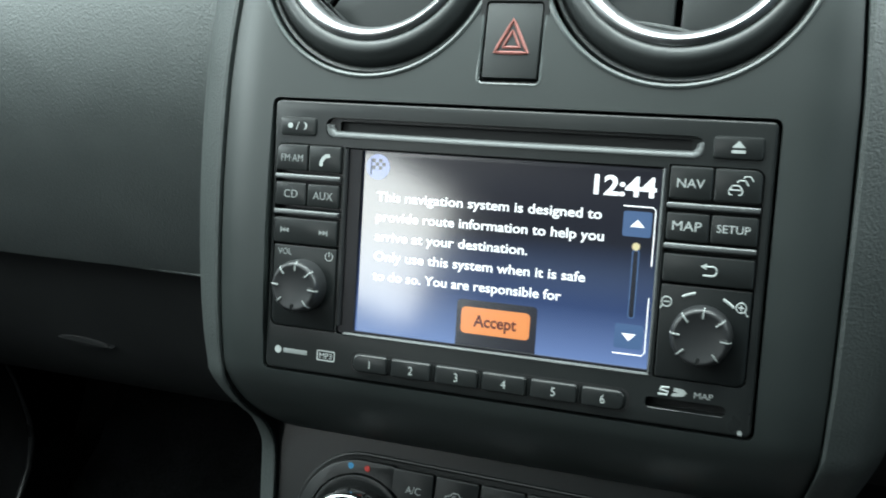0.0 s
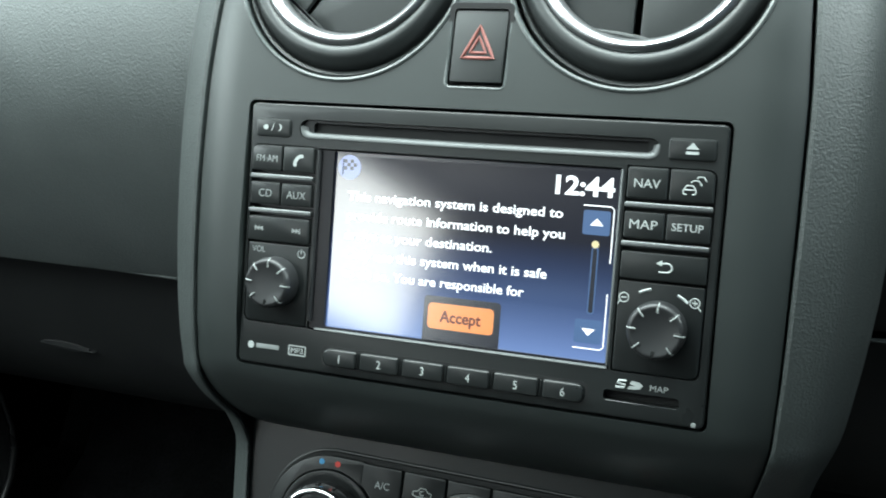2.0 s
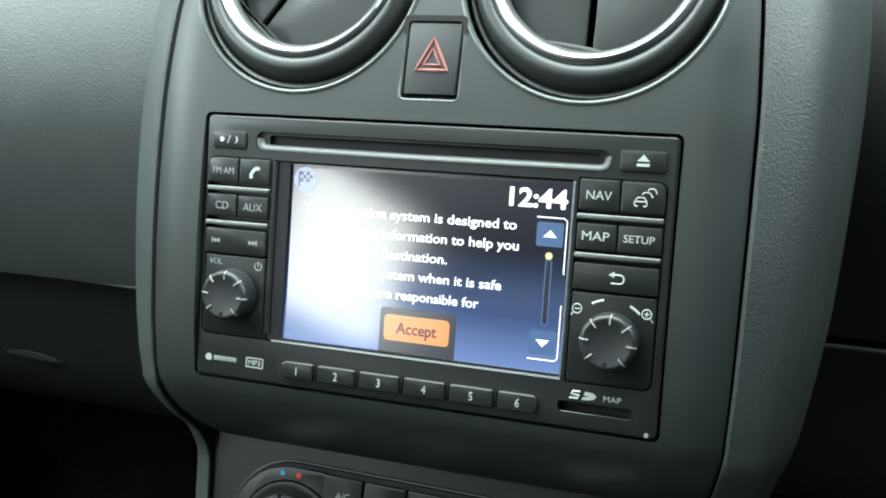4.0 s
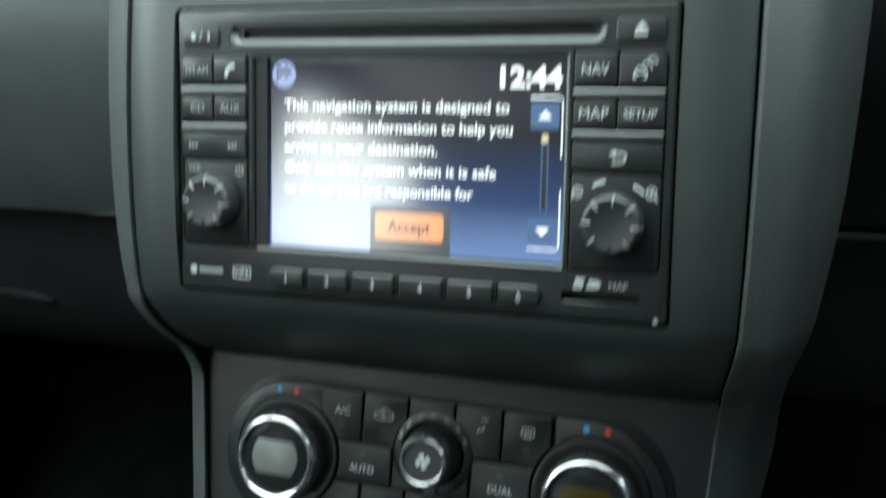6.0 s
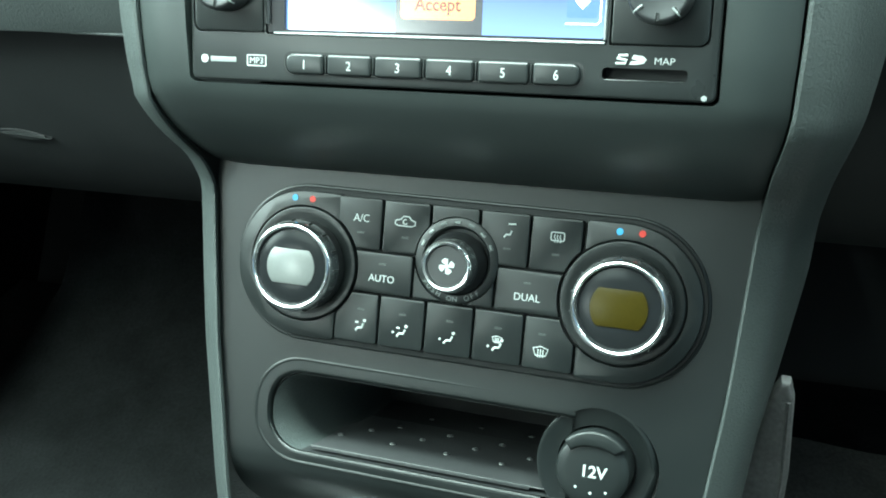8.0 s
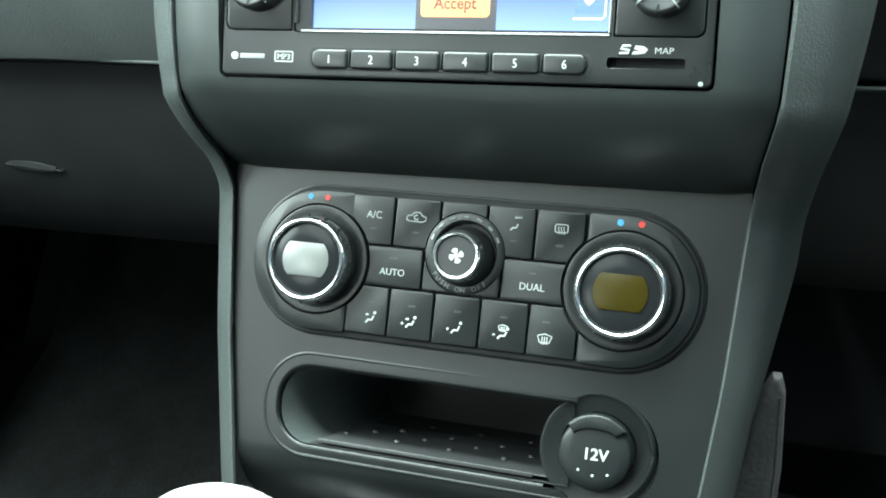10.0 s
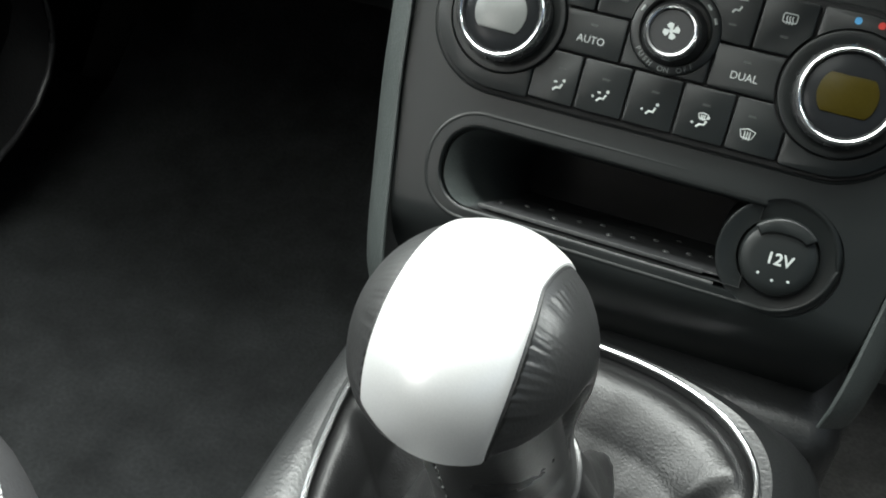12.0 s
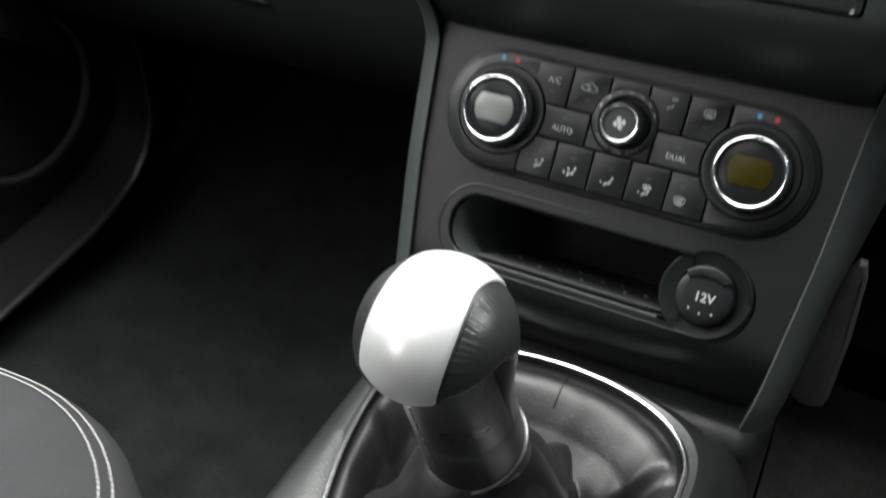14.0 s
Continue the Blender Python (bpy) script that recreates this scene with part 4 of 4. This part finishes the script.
    for i, a in enumerate((158, 136, 114, 92, 70, 48, 26)):
        u = radians(a)
        c = Vector((14.2 * math.cos(u), -2.4, zc(-114.1) + 14.2 * math.sin(u)))
        d = Vector((-math.sin(u), 0, math.cos(u))) * 1.1
        part("speed_mark", tube([c - d, c + d], 0.55, n=6), PRINT if i < 2 else DIMPRINT, fw)
    for w, a0 in (("PUSH", 232), ("ON", 268), ("OFF", 300)):
        for i, ch in enumerate(w):
            a = radians(a0 + (i - (len(w) - 1) / 2) * 9)
            ob = lettering(ch, 0, 0, 0, 1.9, DIMPRINT, fw)
            ob.matrix_local = Matrix.Translation((0.0142 * math.cos(a), -0.00245, (zc(-114.1) + 14.2 * math.sin(a)) / 1000)) @ Matrix.Rotation(-(a + math.pi / 2), 4, "Y")


climate()

# ---- storage pocket and 12 V socket ----


def pocket():
    t = thing("storage_pocket", "open black storage pocket with a studded mat", "storage tray", CLIMATE)
    out = [(x, zc(z)) for x, z in POCKET]
    def edge(d, y):
        """The opening's edge moved out by d, from the socket round the left end and back."""
        o = inset(out, -d)
        return [(48.5, y, o[26][1])] + [(x, y, z) for x, z in o[27:36] + o[:9]] + [(38.5, y, o[9][1])]
    part("rim", sheet([edge(2.0, 2.9), edge(1.2, 2.4), edge(0.6, 2.7), edge(-0.4, 2.4), edge(-1.2, 2.6), edge(-2.0, 3.2), edge(-2.4, 6.0)]), PANEL, t, sharp=60)
    # a shallow border runs round the pocket and the socket together
    bm = bmesh.new()
    border = rrect(-80.8, 78.6, -103.4, -60.4, (20, 22, 22, 20), 10)
    sheet([[(x, y, z) for x, z in inset(border, d)] for d, y in ((-0.6, 2.6), (0.1, 2.2), (0.6, 2.1), (1.1, 2.2), (1.7, 2.6))], bm, True)
    part("border", bm, PANEL, t, sharp=60)
    def rings(keep):
        """The lining's cross-sections, from the opening inwards, of the points that keep() takes."""
        rows = []
        for y, d in ((2.5, 2.2), (8, 2.8), (16, 3.2), (28, 3.6), (45, 4.0), (84, 6.0)):
            lean = 17 * min(1.0, y / 45) ** 0.8      # the left end slants inwards
            pts = inset(out, d)
            pts = pts[27:36] + pts[:9] if keep else pts[8:28]
            rows.append([(x + lean * min(1.0, max(0.0, (-46 - x) / 26)), y, z) for x, z in pts])
        return rows
    # light and shade by colour: end wall lighter as lit, deep back black
    part("end_wall", sheet(rings(True)), RAIL, t, "dished end of the pocket, coloured lighter as lit")
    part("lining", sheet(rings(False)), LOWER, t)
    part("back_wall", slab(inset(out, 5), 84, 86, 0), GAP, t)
    part("ceiling_seam", block(-16, -15.2, 30, 84, zc(-166.6), zc(-166.0)), GAP, t)
    z0 = zc(-194.4)
    mat = part("mat", block(-55, 46, 4, 84, z0 - 0.8, z0, 0.4), MAT, t)
    part("mat_edge", block(-55.5, 34, 3.2, 4.2, z0 - 1.4, z0 + 0.3, 0.3), MAT, mat)
    for j, y in enumerate((23, 35.5, 47.5, 66, 83)):
        for i in range(4 if j < 3 else 3):
            x = (-51 + j * 8.4) + i * 23.1
            bm = bmesh.new()
            bmesh.ops.create_uvsphere(bm, u_segments=10, v_segments=6, radius=1.5, matrix=Matrix.Translation((x, y, z0)) @ Matrix.Diagonal((1, 1, 0.6, 1)))
            part("stud", bm, STUD, mat)


pocket()


def socket():
    t = thing("power_socket", "black 12 volt socket with its round cap closed", "power socket", CLIMATE)
    cx, cz = 57.6, zc(-182.2)
    part("surround", lathe([(21.9, 60), (21.9, 3.6), (21.6, 3.3), (21.0, 3.3), (20.2, 3.5), (17.0, 4.2), (14.6, 4.6), (14.2, 20)], cx, cz, 72), PANEL, t)
    cap = part("cap", lathe([(13.6, 6), (13.6, -2.5), (12.9, -4.2), (11.6, -4.9), (9, -5.1), (0, -5.2)], cx, cz, 64), BUTTON, t)
    tab = [(cx + 14.6 * math.cos(radians(a)), cz + 14.9 * math.sin(radians(a))) for a in range(42, 141, 6)] + [(cx + 11.0 * math.cos(radians(a)), cz + (9.0 + 1.2 * abs(math.cos(radians(a)))) * math.sin(radians(a))) for a in range(138, 43, -6)]
    part("finger_tab", slab(tab, -6.2, -1, 1.0, steps=3), BUTTON, cap)
    lettering("12V", cx + 0.4, -5.25, cz + 0.2, 4.1, PRINT, cap, wide=1.0, bold=0.12)
    for dx, dz in ((-5.4, -6.2), (0, -7.6), (5.4, -6.6)):
        part("dot", lathe([(0.65, -4.7), (0.5, -5.2), (0, -5.3)], cx + dx, cz + dz, 12), PRINT, cap)


socket()

# ---- floor console and gear lever ----
RING = [(-3.7, -58), (14, -59.2), (30, -62.5), (45, -68.5), (57, -76.5), (65.5, -87), (70, -98), (71.2, -110), (70.3, -126), (66.5, -152), (60.5, -176), (52, -202), (42, -224), (28, -238), (12, -244), (-3.7, -245)]
RING = RING + [(-7.4 - x, y) for x, y in RING[-2:0:-1]]


def smooth_loop(pts, n):
    """n points along a closed smooth curve through pts."""
    m, out = len(pts), []
    for i in range(n):
        u = i * m / n
        k, f = int(u), u - int(u)
        a, b, c, d = (Vector(pts[(k + j - 1) % m]) for j in range(4))
        out.append(0.5 * ((2 * b) + (c - a) * f + (2 * a - 5 * b + 4 * c - d) * f * f + (3 * b - a - 3 * c + d) * f ** 3))
    return out


LOOP = smooth_loop(RING, 180)
MID = Vector((-4, -143))


def floor_console():
    t = thing("floor_console", "grained dark floor console round the gear lever", "floor console", CAR)
    def outline(d):
        """The console's top edge in the direction d from the middle of the ring: nearly straight sides that widen to the front."""
        half = 84.5 + 0.075 * (d.y + 60) if d.x < 0 else 105.0
        ahead = 96.0 if d.y > 0 else 110.0
        return d / ((abs(d.x) / half) ** 7 + (abs(d.y) / ahead) ** 7) ** (1 / 7)
    rows = []
    for k, z in ((0.0, -250), (0.0, -238.5), (0.05, -235.2), (0.16, -234.0), (0.4, -234.4), (0.5, -235.4), (0.72, -236.6), (0.88, -239.5), (0.96, -244), (1.0, -254), (1.03, -300), (1.1, -518)):
        row = []
        for p in LOOP:
            d = p - MID
            q = MID + d.lerp(outline(d.normalized()), k)
            fall = 26 * max(0.0, k - 0.2) ** 1.2 * max(0.0, min(1.0, d.x / 60)) if k <= 1 else 0.0     # the driver's side slopes away
            row.append((q.x, q.y, z - fall))
        rows.append(row)
    part("body", sheet(rows, closed=True), CONSOLE, t)
    part("rear_body", block(-70, 66, -620, -256, -518, -246, 14), CONSOLE, t)
    part("bridge", block(-91, 101, -62, 120, -518, -243, 14), CONSOLE, t)
    part("tunnel", block(-96, 92, -40, 560, -518, -250, 10), CARPET, t)


floor_console()


# pleats of the gaiter: bearing in degrees, drop behind the pleat, degrees in which it recovers, and where between ring (0) and collar (1)
PLEATS = [(37, 15, 52, 0.42), (158, 16, 40, 0.5), (206, 8, 34, 0.6), (-58, 9, 40, 0.55), (-112, 7, 40, 0.5)]


def gear_lever():
    t = thing("gear_lever", "gear lever with a silver-banded leather knob and pleated gaiter", "gear lever", CAR)
    top, collar = Vector((-8.1, -197.7, -114.1)), Vector((-2.4, -172.1, -186.2))
    axis = (top - collar).normalized()
    side = (Vector((1, 0, 0)) - axis * axis.x).normalized()
    fore = axis.cross(side)
    twist = radians(5)      # the knob is turned a little towards the passenger
    side, fore = side * math.cos(twist) - fore * math.sin(twist), fore * math.cos(twist) + side * math.sin(twist)
    L = (top - collar).length

    def at(u, a, r):
        """u above the knob's middle along the lever, at bearing a (0 right, 90 to the front), r out."""
        return top + axis * u + side * (r * math.cos(a)) + fore * (r * math.sin(a))
    # knob: a dome that overhangs the neck behind and tapers into it in front
    SX, FRONT, REAR, RISE = 27.4, 27.6, 29.6, 26.0

    def radius(u, a):
        c, q = math.cos(a), math.sin(a)
        e = 1 / math.sqrt((c / SX) ** 2 + (q / (FRONT if q > 0 else REAR)) ** 2)
        dome = e * math.sqrt(max(0.0, 1 - (u / RISE) ** 2))
        if u >= 4.5:
            return dome
        back = e * 0.985 * math.sqrt(max(0.0, 1 - ((4.5 - u) / 6.5) ** 2)) if u > -2 else 0.0
        front = dome if u > 0 else 19.9 + (e - 19.9) * math.exp(-(-u / 25.0) ** 1.8)
        k = max(0.0, min(1.0, (q + 0.38) / 0.5))
        k = k * k * (3 - 2 * k)
        return max(19.9, back + (front - back) * k)
    n = 380
    us = [RISE * math.cos(math.pi / 2 * i / 80) for i in range(81)] + [-0.6 * i for i in range(1, 84)]

    def pucker(x, f, u):
        """Fine creases of the leather, across the seams beside the band and dying away from them."""
        along = math.atan2(u, -f) * 27
        out = 0.0
        for w, deep in ((1, 0.34), (-1, 0.26)):
            d = (x - 1.2) * w - (16.2 if w > 0 else 14.6)
            if d > -0.3:
                out += deep * math.exp(-max(0.0, d) / 3.4) * (noise.noise(Vector((along / 0.95, x / 11, 2.0 * w))) + 0.5 * noise.noise(Vector((along / 2.3, x / 7, 5.0 * w))))
        return out
    rows = []
    for u in us:
        row = []
        for i in range(n):
            a = i * math.tau / n
            r = radius(u, a)
            p = at(u, a, r)
            x, f = r * math.cos(a), r * math.sin(a)
            row.append(p + (p - top).normalized() * (pucker(x, f, u) if u > -14 and r > 3 else 0.0))
        rows.append(row)
    knob = part("knob", sheet(rows, closed=True), LEATHER, t, "worn black leather knob")
    # silver band over the crown, from the foot at the rear to the front
    def on(x, phi, grow):
        s = math.sqrt(1 - (x / SX) ** 2)
        f = math.cos(phi) * s
        return top + side * x + fore * (f * ((FRONT if f > 0 else REAR) + grow)) + axis * (s * math.sin(phi) * (RISE + grow))
    band_rows = []
    for i in range(49):
        row = []
        for w in (-1.03, -1, -0.93, -0.8, -0.6, -0.4, -0.2, 0, 0.2, 0.4, 0.6, 0.8, 0.93, 1, 1.03):
            phi = radians(169 + 7 * w - 4 * w * w - (156 + 7 * w - 4 * w * w) * i / 48)
            back = max(0.0, -math.cos(phi))      # 1 at the rear foot, 0 over the crown
            belly = math.sin(math.pi * max(0.0, min(1.0, (math.degrees(phi) - 55) / 112)))
            low = math.sin(math.pi * max(0.0, min(1.0, (math.degrees(phi) - 72) / 112)))
            x = 1.6 - 1.2 * back + w * (13.8 - 0.7 * back + 1.0 * belly if w < 0 else 12.9 + 0.2 * back + 2.7 * low)
            row.append(on(x, phi, 0.75 if abs(w) <= 0.93 else 0.55 if abs(w) <= 1 else -1.0))
        band_rows.append(row)
    foot = [Vector(p) - axis * 1.2 + fore * 2.2 for p in band_rows[0]]
    part("silver_band", sheet([foot] + band_rows), SATIN, knob, "satin silver band over the crown")
    for w in (0, -1):
        path = [r[w] for r in band_rows]
        part("seam", tube(path, 0.8, n=6), GAITER, knob)
    # neck, collar and stitches
    neck = sheet([[at(u, a * math.tau / 48, r) for a in range(48)] for u, r in ((-46, 18.6), (-49.0, 19.6), (-50.5, 20.0), (-58, 20.1), (-70, 20.3), (-90, 21.0))], closed=True)
    part("neck", neck, LEATHER, t)
    part("collar", tube([at(-L + 1 + 4.5 * math.cos(a * math.tau / 48 - 0.7), a * math.tau / 48, 20.6) for a in range(48)], 1.5, True, 10), LEATHER, t)
    bm = bmesh.new()
    for i in range(14):
        tube([at(-22 - i * 3.1, radians(256), 20.0), at(-24 - i * 3.1, radians(256 + (i % 2)), 20.1)], 0.42, n=5, bm=bm)
    tagged(part("stitching", bm, LEATHER, t), kind="stuff")
    # gaiter: a padded roll inside the ring, panels that drop behind sharp pleats, and a skirt up to the collar
    rows = []
    steps = 64
    c = at(-L - 4, 0, 0)
    for j in range(steps + 1):
        s = j / steps
        row = []
        for p in LOOP:
            d = p - MID
            a = math.atan2(d.y, d.x)
            rim = Vector((c.x, c.y)) + Vector((math.cos(a), math.sin(a))) * 20.6
            q = p.lerp(rim, s)
            drop = 0.0
            for b, h, w, mid in PLEATS:
                lean = 0.16 * math.sin(2.4 * s + b)
                da = math.degrees((radians(b) + lean - a + math.pi) % math.tau - math.pi)      # behind the pleat: positive
                if da > -4:
                    edge = min(1.0, (da + 4) / 9.0)
                    drop += h * edge * edge * (3 - 2 * edge) * max(0.0, 1 - max(0.0, da) / w) ** 1.3 * math.exp(-((s - mid) / 0.3) ** 2)
            roll = 4.2 * math.sin(math.pi * min(1.0, s / 0.34)) ** 0.8 if s < 0.34 else 0.0
            slope = -85 * max(0.0, s - 0.1) ** 1.5 * (1 - max(0.0, (s - 0.78) / 0.22)) if s < 1 else 0.0
            gone = (1 - s) * (p - rim).length       # how far out from the collar
            brim = 22 + 5 * math.cos(2 * (a - radians(64))) + 2.0 * math.sin(5 * a + 0.4) + 13 * math.exp(-((a - radians(62)) / 0.26) ** 2)
            if gone < brim:
                climb = 1 - 0.5 * gone / brim
            else:
                climb = 0.5 * max(0.0, 1 - (gone - brim) / 9.0) ** 1.6
            ground = -238.8 + roll + slope - drop * (1 - climb)
            z = ground + (c.z - ground) * climb
            fold = 2.2 * abs(math.sin(3.0 * a + 0.9)) ** 0.7 * math.sin(math.pi * min(1.0, max(0.0, gone / 30)))
            wob = 1.0 * noise.noise(Vector((q.x / 17, q.y / 17, 3.1))) + 0.35 * noise.noise(Vector((q.x / 5, q.y / 9, 7.7)))
            row.append((q.x + math.cos(a) * fold, q.y + math.sin(a) * fold, z + wob * math.sin(s * math.pi)))
        rows.append(row)
    part("gaiter", sheet(rows, closed=True), GAITER, t, "creased black leather gaiter", sharp=60)
    part("chrome_ring", tube([(p.x, p.y, -234.2) for p in LOOP], 1.0, True), RINGS, t)
    k = min(range(len(LOOP)), key=lambda i: (LOOP[i] - Vector((1, -58))).length)
    part("gaiter_seam", tube([Vector(rows[j][k]) + Vector((0, 0, 0.2)) for j in range(2, 18)], 0.5, n=6), GAITER, t)


gear_lever()

# ---- seat and pedal ----


def passenger_seat():
    t = thing("passenger_seat", "grey cloth passenger seat cushion with white double stitching", "car seat", CAR)
    def ring(grow, z):
        return [(x, y, z + 6 * math.sin((x + 350) / 140)) for x, y in rrect(-624 - grow, -135 + grow, -700, -146 + grow, (40, 40, 150 + grow, 110 + grow), 14)]
    rows = [ring(-2, -520), ring(2, -400), ring(6, -330), ring(4, -305), ring(-4, -290), ring(-16, -281), ring(-40, -276), ring(-90, -276)]
    bm = sheet(rows, closed=True)
    part("cushion", bm, FABRIC, t, sharp=60)
    part("cushion_top", slab_flat([(x, y) for x, y, z in ring(-88, 0)], -276.5), FABRIC, t)
    for g, z in ((-7, -287.2), (-13, -282.7)):
        loop = [Vector(p) for p in ring(g, z)]
        bm = bmesh.new()
        for a, b in zip(loop, loop[1:]):
            d = (b - a).length
            k = max(1, round(d / 4.2))
            if a.y < -420:
                continue
            for i in range(k):
                tube([a.lerp(b, (i + 0.1) / k) + Vector((0, 0, 0.6)), a.lerp(b, (i + 0.82) / k) + Vector((0, 0, 0.6))], 0.42, n=5, bm=bm)
        tagged(part("stitching", bm, THREAD, t), kind="stuff")


def slab_flat(pts, z):
    bm = bmesh.new()
    bm.faces.new([bm.verts.new((x, y, z)) for x, y in pts])
    return bm


passenger_seat()


def side_pad():
    t = thing("footwell_pad", "worn grey plastic pad hanging beside the console's side rail", "trim pad", CAR @ pose(0.1155, 0.004, -0.213, -9, 4, 0))
    pad = part("pad", slab([(-9.5, -36), (-8, -41), (-3, -43.5), (3, -43.5), (8, -41), (9.5, -36), (8.5, 0), (5, 34), (2.5, 41), (-1, 41), (-4, 34), (-8, 0)], -4, 2, 2.0, steps=3), RUBBER, t)
    part("rib", tube([(6.8, -4.0, -34), (6.2, -4.2, 0), (3.0, -4.0, 33)], 0.8, n=6), RUBBER, pad)
    part("bracket", block(-6, 4, 2, 40, -14, 12, 3), LOWER, t)


side_pad()


def floor_mat():
    t = thing("floor_mat", "dark rumpled mat on the driver's footwell floor", "floor mat", CAR)
    rows = []
    for j in range(33):
        y = -330 + j * 20
        row = []
        for i in range(17):
            x = 104 + i * 24
            row.append((x, y, -508 + 7 * noise.noise(Vector((x / 90, y / 70, 1.3))) + 9 * math.exp(-((y - 60 - 0.3 * x) / 28) ** 2) + max(0, y - 200) ** 2 * 0.0012))
        rows.append(row)
    part("mat", thick(sheet(rows), 6), FOOTMAT, t, sharp=60)


floor_mat()
